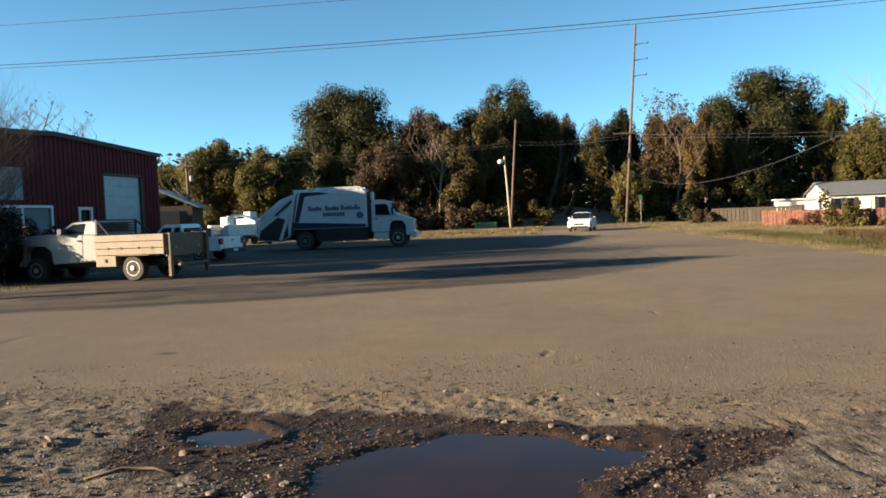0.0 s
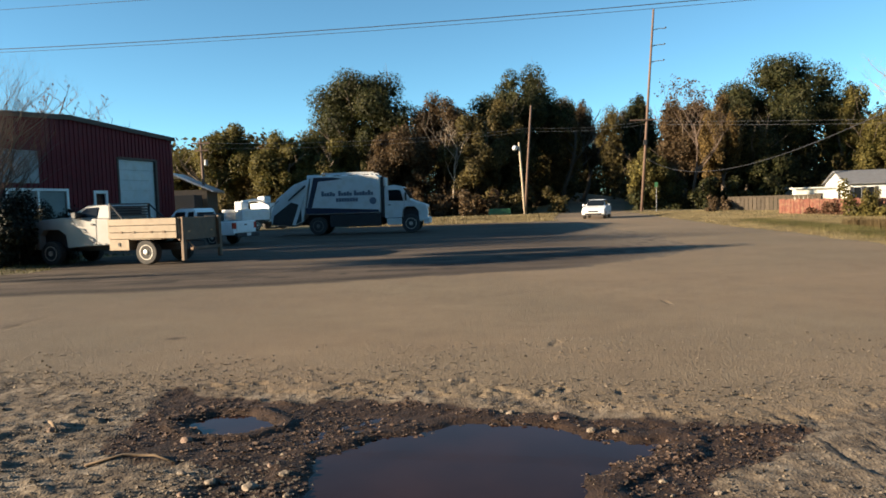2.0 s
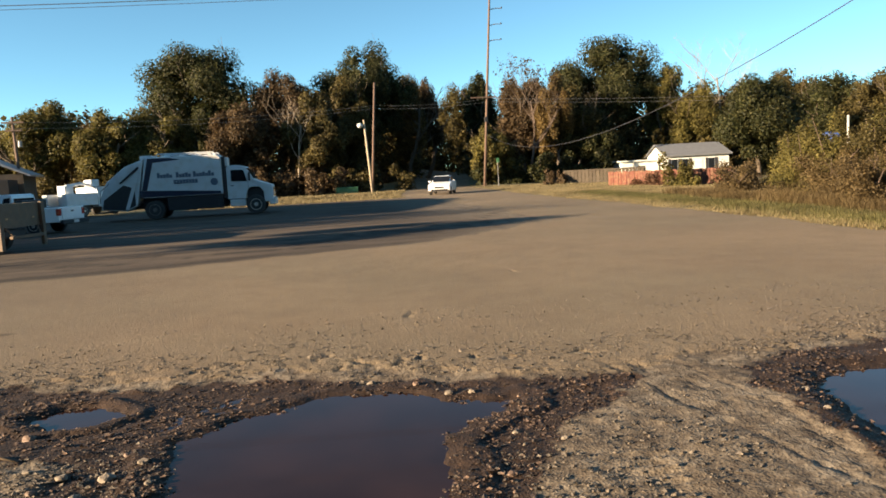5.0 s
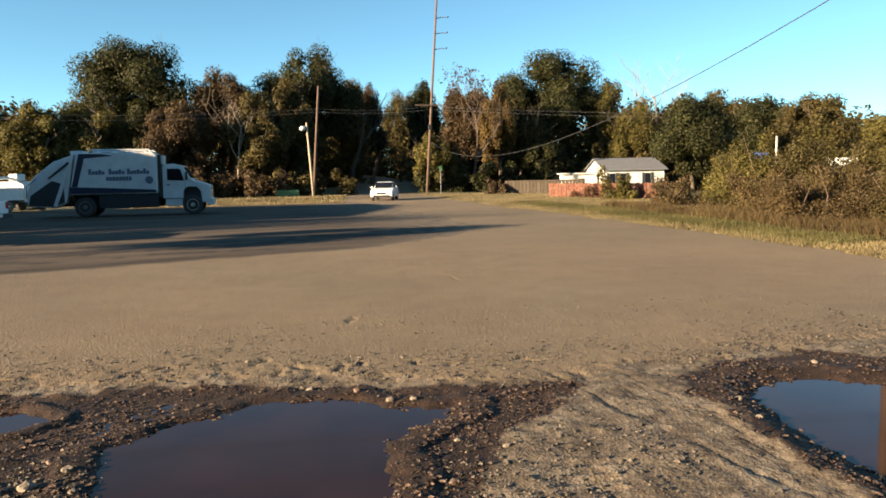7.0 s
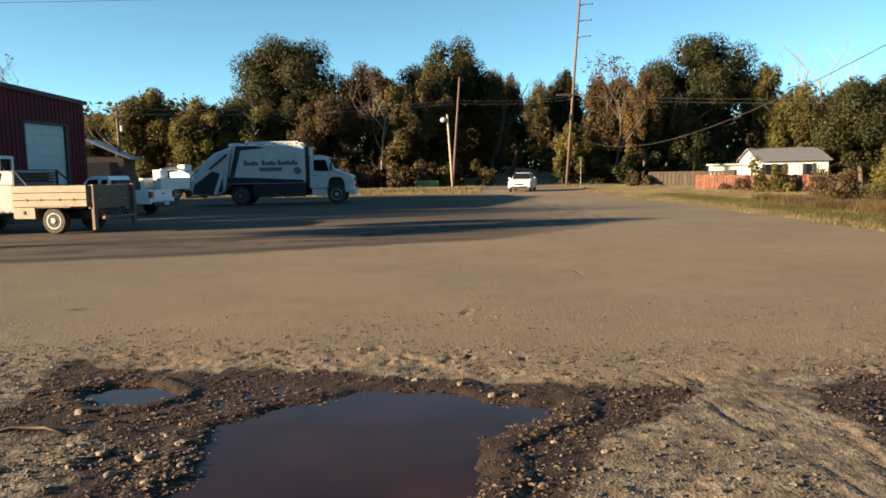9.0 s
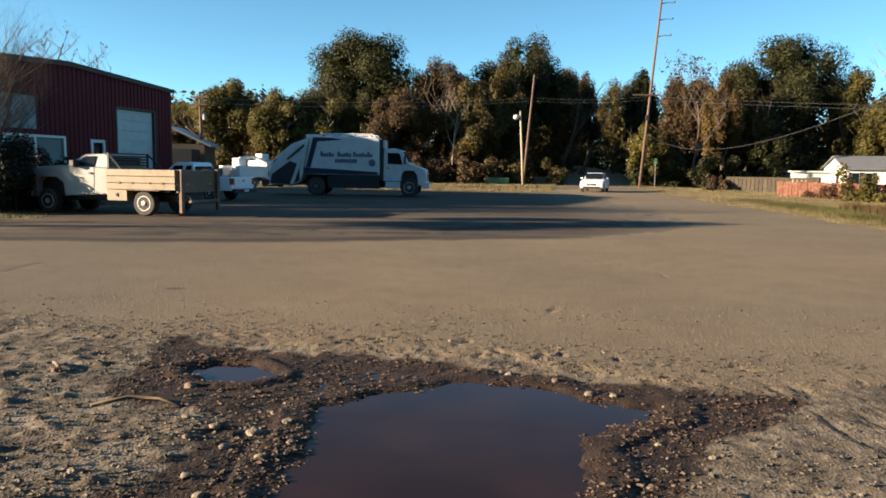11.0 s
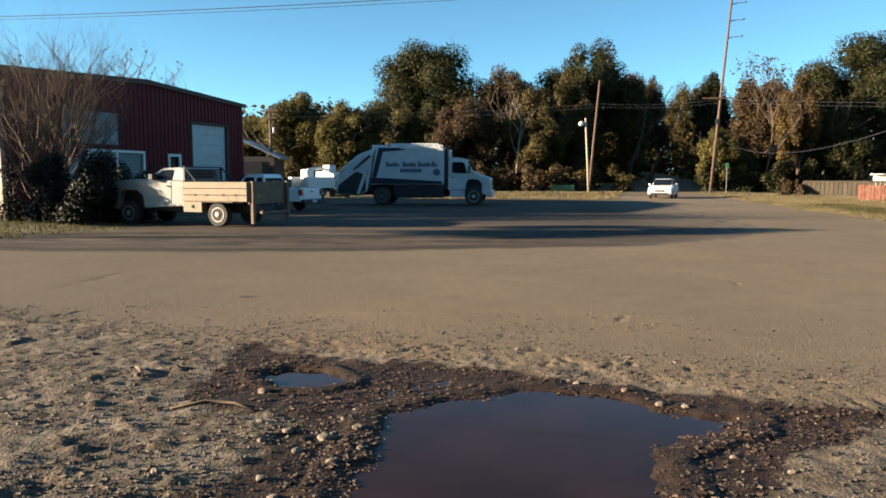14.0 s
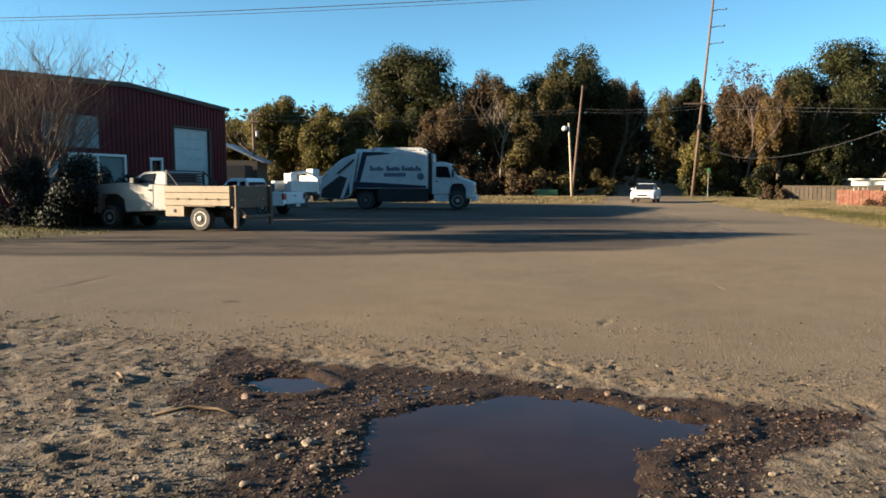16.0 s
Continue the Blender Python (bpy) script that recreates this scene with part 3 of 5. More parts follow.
    z += np.where(d > 12, (fbm(x * 0.25, y * 0.25, 3, 71) - 0.5) * 0.02, 0)
    z += np.clip(verge, 0, 1) * 0.06 + np.clip(lawn, 0, 1) * 0.05
    # dark bands along the yard edge, tyre dirt and tree shadow in one mask
    dirt_shade = 0.8 * np.exp(-((y - yard_edge - 0.5 + wl) / 0.5) ** 2) * np.clip((5 - x) / 6, 0, 1)
    dirt_shade = np.maximum(dirt_shade, 0.75 * np.exp(-((y - yard_edge - 3.6 + wl * 3) / 0.5) ** 2) * (x < 6))
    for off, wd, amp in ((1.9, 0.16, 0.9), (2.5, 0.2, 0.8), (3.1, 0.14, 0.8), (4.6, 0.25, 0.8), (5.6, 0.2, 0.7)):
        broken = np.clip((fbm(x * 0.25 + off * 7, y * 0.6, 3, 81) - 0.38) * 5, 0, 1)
        dirt_shade = np.maximum(dirt_shade, amp * broken * np.exp(-((y - yard_edge - off + wl * 1.6) / wd) ** 2) * (x < 7))
    dirt_shade = np.maximum(dirt_shade, 0.9 * np.exp(-((x + 3.57) / 0.16) ** 2 - ((y - 9.06) / 0.10) ** 2))
    to01 = lambda v, w: np.clip(v / w * 0.5 + 0.5, 0, 1)
    return z, dict(asphalt=to01(asphalt, 0.12), yard=to01(in_yard, 0.7) * np.clip((9 - x) / 8, 0, 1), grass=to01(grass, 0.35), darkened_asphalt=np.clip((-1.2 - x + wl * 2.5) / 4.5, 0, 1), wet=to01(np.where(y < 7.5, wet, -1), 0.10), dirt_shade=dirt_shade)


def build_ground():
    xs = steps(-700, -5.5, 5.6, 700, 0.032, 1.055)
    ys = steps(-300, 2.2, 7.4, 900, 0.032, 1.045)
    gx, gy = np.meshgrid(xs, ys)
    z, zones = terrain(gx, gy)
    nx, ny = len(xs), len(ys)
    idx = np.arange(nx * ny).reshape(ny, nx)
    faces = np.stack([idx[:-1, :-1], idx[:-1, 1:], idx[1:, 1:], idx[1:, :-1]], -1).reshape(-1, 4)
    ob = raw_mesh("ground", np.stack([gx, gy, z], -1).reshape(-1, 3), faces, M_GROUND, smooth=True)
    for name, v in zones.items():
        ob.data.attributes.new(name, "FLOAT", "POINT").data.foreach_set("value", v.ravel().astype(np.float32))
    tagged(ob, "worn dusty asphalt street with a broken edge, gravelly dirt, yard and dry verges", "ground", kind="structure")
    return ob


WATER_Z = -0.060


def puddle(outline, label):
    cx, cy = np.mean([p[0] for p in outline]), np.mean([p[1] for p in outline])
    bm = bmesh.new()
    bm.faces.new([bm.verts.new((cx + (x - cx) * 1.35, cy + (y - cy) * 1.35, WATER_Z)) for x, y in outline])
    bmesh.ops.recalc_face_normals(bm, faces=bm.faces[:])
    if bm.faces[:][0].normal.z < 0:
        bmesh.ops.reverse_faces(bm, faces=bm.faces[:])
    ob = link_mesh("puddle", bm, M_WATER)
    return tagged(ob, label, "puddle", "puddles in the potholes")


build_ground()
puddle(PUDDLE, "wide brown muddy puddle in a gravelly pothole at the street edge")
puddle(PUDDLE_SMALL, "small shallow puddle among wet gravel")
puddle(PUDDLE_RIGHT, "puddle that mirrors the blue sky in a pothole")


def stones_mesh(name, pts, sizes, mat, seed):
    """Many small angular stones in one mesh."""
    rng = np.random.default_rng(seed)
    base = np.array([(1, 0, 0), (-1, 0, 0), (0, 1, 0), (0, -1, 0), (0, 0, 1), (0, 0, -0.6), (.62, .62, .35), (-.62, .62, .35), (.62, -.62, .35), (-.62, -.62, .35)], float)
    tri = np.array([(4, 6, 0), (4, 0, 8), (4, 6, 2), (4, 2, 7), (4, 7, 1), (4, 1, 9), (4, 9, 3), (4, 3, 8), (5, 0, 6), (5, 6, 2), (5, 2, 7), (5, 7, 1), (5, 1, 9), (5, 9, 3), (5, 3, 8), (5, 8, 0)])
    n = len(pts)
    v = base[None] * rng.uniform(0.65, 1.25, (n, len(base), 1))
    a = rng.uniform(0, 2 * np.pi, n)
    sx, sy, sz = sizes * rng.uniform(0.7, 1.3, n), sizes * rng.uniform(0.6, 1.0, n), sizes * rng.uniform(0.35, 0.8, n)
    v = v * np.stack([sx, sy, sz], -1)[:, None]
    c, s = np.cos(a)[:, None], np.sin(a)[:, None]
    v = np.stack([v[..., 0] * c - v[..., 1] * s, v[..., 0] * s + v[..., 1] * c, v[..., 2]], -1) + np.asarray(pts)[:, None]
    f = (tri[None] + (np.arange(n) * len(base))[:, None, None]).reshape(-1, 3)
    return raw_mesh(name, v.reshape(-1, 3), f, mat)


def scatter_gravel():
    rng = np.random.default_rng(5)
    x, y = rng.uniform(-6.5, 6.5, 170000), 2.4 + 6.0 * rng.random(170000) ** 1.35
    z, zn = terrain(x, y)
    wet = zn["wet"]
    off = y - np.interp(x, EDGE_X, EDGE_Y)
    patch = fbm(x * 1.3, y * 1.3, 3, 91)
    p_dry = np.where(off < 0, np.clip((patch - 0.33) * 1.7, 0.10, 0.7), np.exp(-off / np.where(x > 0.5, 1.1, 0.8)) * 0.75 * np.clip((patch - 0.35) * 4, 0.1, 1)) * (wet < 0.5)
    p_dry *= np.where((x > 0.4) & (off < 0), 0.45, 1.0) * np.where((np.abs(x - 2.6 - 0.12 * (5.15 - y)) < 0.32) & (y < 5.3), 0.12, 1.0)
    # a heap of pale rubble on the left bank of the big puddle
    p_dry += 0.7 * np.exp(-((x + 1.25) / 0.35) ** 2 - ((y - 4.3) / 0.35) ** 2) + 0.4 * np.exp(-((x - 1.3) / 0.4) ** 2 - ((y - 3.4) / 0.6) ** 2)
    keep = (rng.random(len(x)) < p_dry) & (z > WATER_Z - 0.01)
    size = (0.005 + 0.017 * rng.random(len(x)) ** 4) * np.where(off > 0, 0.95, 1.0)
    ob = stones_mesh("gravel", np.stack([x, y, z + size * 0.15], -1)[keep], size[keep], M_STONE, 1)
    tagged(ob, "pale loose gravel strewn over the dirt and the street edge", "gravel", kind="stuff")
    p_wet = (wet > 0.5) * np.clip((fbm(x * 2, y * 2, 3, 95) - 0.25) * 2.2, 0.2, 0.9)
    keep = (rng.random(len(x)) < p_wet) & (z > WATER_Z - 0.008)
    size = 0.005 + 0.018 * rng.random(len(x)) ** 4
    ob = stones_mesh("wet_gravel", np.stack([x, y, z + size * 0.15], -1)[keep], size[keep], M_STONE_WET, 2)
    tagged(ob, "dark wet gravel and mud round the puddles", "gravel", kind="stuff")


scatter_gravel()


def stone(x, y, r, seed, mat, label):
    rng = random.Random(seed)
    bm = bmesh.new()
    bmesh.ops.create_icosphere(bm, subdivisions=2, radius=r)
    for v in bm.verts:
        v.co *= 0.8 + 0.45 * noise.noise(v.co / r * 0.9 + Vector((seed * 3.1, 0, 0)))  + 0.12 * rng.random()
        v.co.z *= 0.6
    ob = link_mesh("stone", bm, mat)
    z = float(terrain(np.array([x]), np.array([y]))[0][0])
    ob.matrix_world = pose(x, y, z + r * 0.22, 0, 0, rng.uniform(0, 360))
    tagged(ob, label, "stone", "loose stones by the puddles")


for i, (x, y, r) in enumerate([(-1.95, 5.13, 0.06), (-1.24, 4.26, 0.065), (-1.5, 4.33, 0.05), (-1.07, 4.42, 0.045), (-1.35, 4.02, 0.045), (-1.6, 4.12, 0.04), (-1.1, 3.85, 0.04), (-1.42, 3.62, 0.045),
                              (-1.28, 3.4, 0.04), (-1.72, 4.45, 0.04), (-1.2, 4.6, 0.04), (-0.98, 4.1, 0.035), (0.42, 5.62, 0.05), (0.95, 5.12, 0.045), (1.12, 5.08, 0.04), (0.75, 5.4, 0.04), (-2.0, 3.6, 0.04),
                              (-0.05, 6.5, 0.035), (1.2, 4.2, 0.035), (1.45, 4.0, 0.035), (1.0, 3.6, 0.04), (3.15, 3.85, 0.035), (3.3, 4.25, 0.04), (4.5, 4.85, 0.04), (-3.05, 5.35, 0.05)]):
    stone(x, y, r * 0.8, i, M_STONE if i % 5 and i != 24 else M_STONE_WET, "pale angular stone lying in the wet gravel")


def stick(points, r, label):
    z = terrain(np.array([p[0] for p in points]), np.array([p[1] for p in points]))[0]
    bm = tube([(p[0], p[1], float(h) + r * 0.8 + p[2]) for p, h in zip(points, z)], [r, r * 1.2, r, r * 0.6][:len(points)], 6)
    tagged(link_mesh("stick", bm, M_STICK, smooth=True), label, "stick")


stick([(-2.42, 4.62, 0), (-2.25, 4.78, 0.01), (-2.02, 4.76, 0.012), (-1.85, 4.66, 0)], 0.010, "weathered broken branch lying in the mud")
stick([(-3.18, 5.55, 0.01), (-3.08, 5.42, 0.03), (-3.0, 5.33, 0)], 0.012, "short dry stick beside a clod of earth")


# ---- trees and brush ----
def leaf_cloud(rng, blobs, count, size, shell=0.55):
    """Small four-cornered leaf clumps, scattered through round lobes and denser towards their outsides."""
    blobs = np.asarray(blobs, float)
    vol = blobs[:, 3] * blobs[:, 4] * blobs[:, 5]
    vol = vol ** 0.75
    pick = rng.choice(len(blobs), count, p=vol / vol.sum())
    d = rng.normal(size=(count, 3))
    d /= np.linalg.norm(d, axis=1, keepdims=True)
    rad = shell + (1 - shell) * rng.random(count) ** 0.6
    rad *= 1 + 0.22 * (rng.random(count) ** 3)
    b = blobs[pick]
    p = b[:, :3] + d * rad[:, None] * b[:, 3:6]
    n = d + rng.normal(size=(count, 3)) * 0.6 + (0, 0, 0.25)
    n /= np.linalg.norm(n, axis=1, keepdims=True)
    u = np.cross(n, rng.normal(size=(count, 3)))
    u /= np.linalg.norm(u, axis=1, keepdims=True) + 1e-9
    w = np.cross(n, u)
    s = size * rng.uniform(0.55, 1.35, (count, 1))
    e = rng.uniform(0.5, 1.1, (count, 1))
    droop = rng.uniform(-0.3, 0.3, (count, 1))
    v = np.stack([p - u * s, p - w * s * e * 0.7 + n * s * droop, p + u * s, p + w * s * e + n * s * droop * 0.5], 1)
    f = np.arange(count * 4).reshape(-1, 4)
    return v.reshape(-1, 3), f


def branch_tree(rng, height, spread, trunk_r, levels, first=0.3, forks=4, up=0.6, twigs=None):
    """Tapered trunk and limbs; the finer branches go into the mesh of twigs, if one is given."""
    bm = bmesh.new()
    tips = []

    def grow(p, d, length, r, level):
        n = 4 if level < 2 else 3
        pts, rad, q, dd = [p], [r], Vector(p), Vector(d)
        for k in range(n):
            dd = (dd + Vector((rng.normal(0, 0.16), rng.normal(0, 0.16), rng.normal(0.06, 0.08)))).normalized()
            q = q + dd * length / n
            pts.append(q.copy())
            rad.append(r * (1 - 0.62 * (k + 1) / n))
        tube(pts, rad, 6 if level < 1 else (5 if level < 2 else 3), twigs if twigs is not None and level > 1 else bm, cap=level < 1)
        tips.append(pts[-1])
        if level >= levels:
            return
        m = forks if level else forks + 2
        for k in range(m):
            t = first + (1 - first) * (k + rng.random()) / m if level == 0 else 0.35 + 0.65 * (k + rng.random()) / m
            i = min(int(t * n), n - 1)
            base = pts[i].lerp(pts[i + 1], t * n - i)
            a = rng.uniform(0, 2 * math.pi)
            out = Vector((math.cos(a) * spread, math.sin(a) * spread, up)).normalized()
            nd = (out + dd * 0.35).normalized()
            grow(base, nd, length * rng.uniform(0.45, 0.7) * (1.15 - 0.4 * t), rad[i] * 0.55, level + 1)
    grow(Vector((0, 0, -0.15)), Vector((0, 0, 1)), height, trunk_r, 0)
    return bm, tips


def tree(x, y, h, w, mat, label, seed, leaves=7000, size=0.20, base=0.25, lobes=26, z=None, bark=M_BARK, thin=0.0, depth=None, cat="tree", name="tree"):
    """A tree: trunk with limbs, and a crown of leaf clumps gathered in uneven lobes."""
    rng = np.random.default_rng(seed)
    gz = float(terrain(np.array([float(x)]), np.array([float(y)]))[0][0]) if z is None else z
    t = thing(name, pose(x, y, gz, 0, 0, 0), label, cat, "trees at the edge of the wood")
    depth = depth or w
    bm, tips = branch_tree(rng, h * 0.72, 0.9, 0.02 * h + 0.05, 2, 0.3, 4)
    part("trunk", bm, bark, t, smooth=True)
    c = []
    h *= 1.07
    w, depth = w * 1.06, depth * 1.06
    zc, rz = h * (base + 1) / 2, h * (1 - base) / 2
    while len(c) < lobes:
        d = rng.normal(size=3)
        d /= np.linalg.norm(d)
        q = d * rng.random() ** 0.33 * 0.82
        narrow = 1 - 0.35 * max(q[2], 0)
        r = rng.uniform(0.13, 0.29) * (1 - 0.25 * abs(q[2]))
        c.append((q[0] * w / 2 * narrow, q[1] * depth / 2 * narrow, zc + q[2] * rz, r * w / 2 * 1.15, r * depth / 2 * 1.15, r * rz * 1.15))
    v, f = leaf_cloud(rng, c, int(leaves * (1 - thin)), size)
    # a denser heart of larger leaf clumps, so that the crown closes
    core = [(q[0] * 0.92, q[1] * 0.92, zc + (q[2] - zc) * 0.9, q[3] * 0.75, q[4] * 0.75, q[5] * 0.75) for q in c]
    v2, f2 = leaf_cloud(rng, core, int(leaves * (1 - thin) * 0.14), size * 2.6, 0.1)
    raw_mesh("crown", np.concatenate([v, v2]), np.concatenate([f, f2 + len(v)]), mat, t)
    return t


def brush(name, x0, y0, x1, y1, h, wid, mat, label, seed, count, size, cat="shrub", lobes=None, stuff=False, lean=0.35):
    """A run of bushes along a line, as lobes of leaves from the ground up with thin stems."""
    rng = np.random.default_rng(seed)
    lobes = lobes or int(math.hypot(x1 - x0, y1 - y0) / (wid * 0.35)) + 4
    mx, my = (x0 + x1) / 2, (y0 + y1) / 2
    gz = float(terrain(np.array([mx]), np.array([my]))[0][0])
    c, bm = [], bmesh.new()
    for k in range(lobes):
        t = (k + rng.random()) / lobes
        hh = h * rng.uniform(0.45, 1.0)
        px, py = x0 + (x1 - x0) * t + rng.normal(0, wid * 0.25) - mx, y0 + (y1 - y0) * t + rng.normal(0, wid * 0.25) - my
        for q in range(3):
            zz = hh * (0.15 + 0.35 * q)
            r = wid * rng.uniform(0.22, 0.42) * (1 - 0.22 * q)
            c.append((px + rng.normal(0, r * 0.5), py + rng.normal(0, r * 0.5), zz, r, r, hh * 0.26))
        tube([(px, py, -0.1), (px + rng.normal(0, 0.1), py, hh * 0.5), (px + rng.normal(0, lean), py + rng.normal(0, lean), hh * 1.02)], [0.03, 0.02, 0.008], 4, bm)
    t = thing(name, pose(mx, my, gz), label, cat, kind="stuff" if stuff else "")
    tagged(part("stems", bm, M_TWIG, t), kind="stuff")
    v, f = leaf_cloud(rng, c, count, size, 0.3)
    raw_mesh("foliage", v, f, mat, t)
    return t


# edge of the wood, from the yard's far end round to the houses
WOOD = [
    (-10.9, 87.3, 16.9, 14.5, L_DARK, "large round dark green oak above the yard", 0.22, 11000),
    (-14.5, 80.0, 9.5, 8.0, L_YELLOW, "yellow-olive tree at the wood's edge", 0.1, 6500),
    (-6.0, 79.0, 10.2, 7.5, L_BROWN, "brown autumn tree at the wood's edge", 0.1, 6500),
    (-1.2, 84.0, 13.6, 8.0, L_BROWN, "thin brown autumn tree with bare limbs", 0.2, 5000),
    (2.0, 79.0, 10.4, 7.0, L_OLIVE, "dull olive tree at the wood's edge", 0.1, 6000),
    (8.3, 90.0, 17.2, 12.0, L_DARK, "tall dark green oak behind the utility poles", 0.2, 10000),
    (5.5, 84.0, 12.2, 7.0, L_OLIVE, "olive-brown tree beside the side street", 0.1, 5500),
    (14.0, 95.0, 13.9, 6.2, L_GOLD, "gold-brown tree over the side street", 0.15, 5000),
    (17.2, 99.0, 13.4, 6.0, L_BROWN, "brown tree leaning over the side street", 0.2, 5000),
    (26.5, 118.0, 14.6, 9.0, L_OLIVE, "far olive tree down the side street", 0.1, 5000),
    (24.6, 97.5, 13.6, 5.0, L_DARK, "dark tree behind the tall pole", 0.1, 4500),
    (27.0, 86.0, 13.2, 7.0, L_BROWN, "half-bare brown tree beside the tall pole", 0.15, 4200),
    (20.9, 78.5, 6.6, 5.2, L_YELLOW, "yellow-green young tree beside the street", 0.0, 5000),
    (30.0, 83.0, 12.2, 5.0, L_GOLD, "golden brown poplar at the wood's edge", 0.15, 5200),
    (40.6, 91.4, 18.2, 16.0, L_DARK, "great dark green oak behind the white house", 0.22, 12000),
    (33.5, 86.0, 11.5, 8.0, L_OLIVE, "olive tree in the shade of the oak", 0.1, 5500),
    (47.0, 87.0, 14.4, 6.5, L_YELLOW, "yellow-green tree behind the white house", 0.15, 5500),
    (36.0, 84.5, 8.5, 7.0, L_DARK, "dark low tree behind the white house", 0.05, 5000),
    (48.8, 82.5, 11.6, 8.0, L_YELLOW, "yellow-green tree beside the white house", 0.05, 5000),
    (57.5, 87.0, 13.4, 9.0, L_BROWN, "thin brown tree behind the magnolia", 0.1, 4500),
    (55.0, 75.8, 11.9, 10.5, L_OLIVE, "olive-green tree behind the thicket", 0.1, 5500),
    (51.5, 62.6, 10.0, 9.0, L_DARK, "dark tree behind the thicket", 0.1, 5000),
    (51.0, 55.5, 9.0, 8.5, L_OLIVE, "dull olive tree behind the thicket", 0.1, 5000),
    (36.2, 52.5, 7.8, 8.2, L_DARK, "dense dark green magnolia in front of the white house", 0.08, 9000),
    (31.0, 28.0, 5.0, 4.0, L_YELLOW, "yellow-olive tree in the roadside thicket", 0.1, 11000),
    (-25.5, 81.5, 10.6, 8.0, L_YELLOW, "pale yellow-green tree beyond the yard", 0.15, 6000),
    (-18.6, 78.0, 9.2, 7.0, L_YELLOW, "olive tree beyond the yard", 0.05, 6000),
    (-31.0, 84.0, 8.6, 8.0, L_YELLOW, "yellow-olive tree behind the shed", 0.1, 5500),
    (-22.5, 90.0, 9.4, 8.0, L_GOLD, "brown tree beyond the yard", 0.1, 5000),
]
for i, (x, y, h, w, mat, label, base, n) in enumerate(WOOD):
    tree(x, y, h, w, mat, label, 100 + i, leaves=int(n * 4.4), base=base, size=0.112 if y > 70 else (0.09 if y > 40 else 0.05), lobes=52)


def far_wood():
    """The deep shade of the wood behind the first trees, too far to tell tree from tree."""
    rng = np.random.default_rng(77)
    c = []
    for k in range(420):
        a = rng.uniform(-0.42, 0.92)
        dist = rng.uniform(98, 150)
        x, y = math.sin(a) * dist, math.cos(a) * dist
        if abs(x - (15.5 + (y - 78) * 0.20)) < 4.2 and y < 128:
            continue
        hh = rng.uniform(7.5, 12.0) * (0.78 if a > 0.55 else 1.0)
        for q in range(3):
            c.append((x, y, hh * (0.12 + 0.36 * q), 3.2, 3.2, hh * 0.24))
    v, f = leaf_cloud(rng, c, 200000, 0.33, 0.25)
    ob = raw_mesh("far_wood", v, f, L_OLIVE)
    tagged(ob, "deep shaded autumn wood behind the nearer trees", "wood", kind="stuff")


far_wood()


def sky_block_wood():
    """Unseen trees added behind the camera to close the place and block sky light."""
    rng = np.random.default_rng(78)
    c = []
    for k in range(150):
        a = rng.uniform(-62, 84)
        dist = rng.uniform(34, 52)
        x, y = math.sin(radians(a)) * dist, -math.cos(radians(a)) * dist
        hh = rng.uniform(18, 25)
        for q in range(3):
            c.append((x, y, hh * (0.15 + 0.34 * q), 3.4, 3.4, hh * 0.22))
    v, f = leaf_cloud(rng, c, 50000, 0.75, 0.25)
    tagged(raw_mesh("wood", v, f, L_DARK), "unseen dark wood behind the camera, added to block sky light", "wood", kind="stuff")


sky_block_wood()

# undergrowth along the wood's edge
brush("undergrowth", -30, 76, -7, 73, 3.4, 4.0, L_OLIVE, "olive brambles behind the yard", 301, 9000, 0.16)
brush("undergrowth", -8, 74, 4.5, 75, 3.2, 3.6, L_BROWN, "brown brambles at the yard's far end", 302, 7000, 0.16)
brush("undergrowth", 4.0, 76, 9.0, 80, 4.0, 3.5, L_OLIVE, "dark bushes behind the utility poles", 303, 5000, 0.16)
brush("undergrowth", 21.5, 78, 34, 79, 3.6, 3.8, L_DARK, "dark bushes beside the tall pole", 304, 8000, 0.16)
brush("undergrowth", 34, 83, 50, 90, 5.0, 5.0, L_DARK, "dark bushes behind the white house", 305, 7000, 0.18)
brush("undergrowth", -34, 94, 9, 97, 6.0, 6.0, L_BROWN, "deep brown thicket inside the wood", 306, 16000, 0.24)
brush("undergrowth", 23, 92, 60, 80, 6.0, 6.0, L_OLIVE, "deep olive thicket inside the wood", 307, 16000, 0.24)
brush("undergrowth", 16, 137, 38, 133, 9.5, 6.0, L_OLIVE, "olive thicket closing the end of the side street", 308, 12000, 0.26)
# roadside thicket on the right
brush("thicket", 17.8, 23.0, 21.0, 28.0, 2.9, 2.4, L_YELLOW, "green and yellow shrub in the roadside thicket", 311, 40000, 0.042)
brush("thicket", 14.8, 17.2, 16.8, 20.5, 1.5, 2.0, L_WEED, "dry brown weeds in the roadside thicket", 312, 40000, 0.028)
brush("thicket", 18.5, 22.0, 22.5, 17.0, 3.1, 2.8, L_OLIVE, "olive shrubs in the roadside thicket", 313, 44000, 0.042)
brush("thicket", 15.5, 13.2, 18.0, 16.2, 2.3, 2.2, L_OLIVE, "olive shrub with bare stems by the road", 314, 52000, 0.028)
brush("thicket", 14.4, 12.0, 16.6, 12.8, 1.6, 1.8, L_WEED, "brown dry shrub by the road", 315, 30000, 0.026)
brush("thicket", 15.6, 15.0, 18.6, 23.5, 1.7, 2.6, L_WEED, "dense dry brown weeds at the foot of the thicket", 320, 52000, 0.028)
brush("thicket", 20.5, 26.0, 24.5, 22.0, 3.3, 3.0, L_YELLOW, "yellow-olive shrubs inside the roadside thicket", 325, 26000, 0.05)
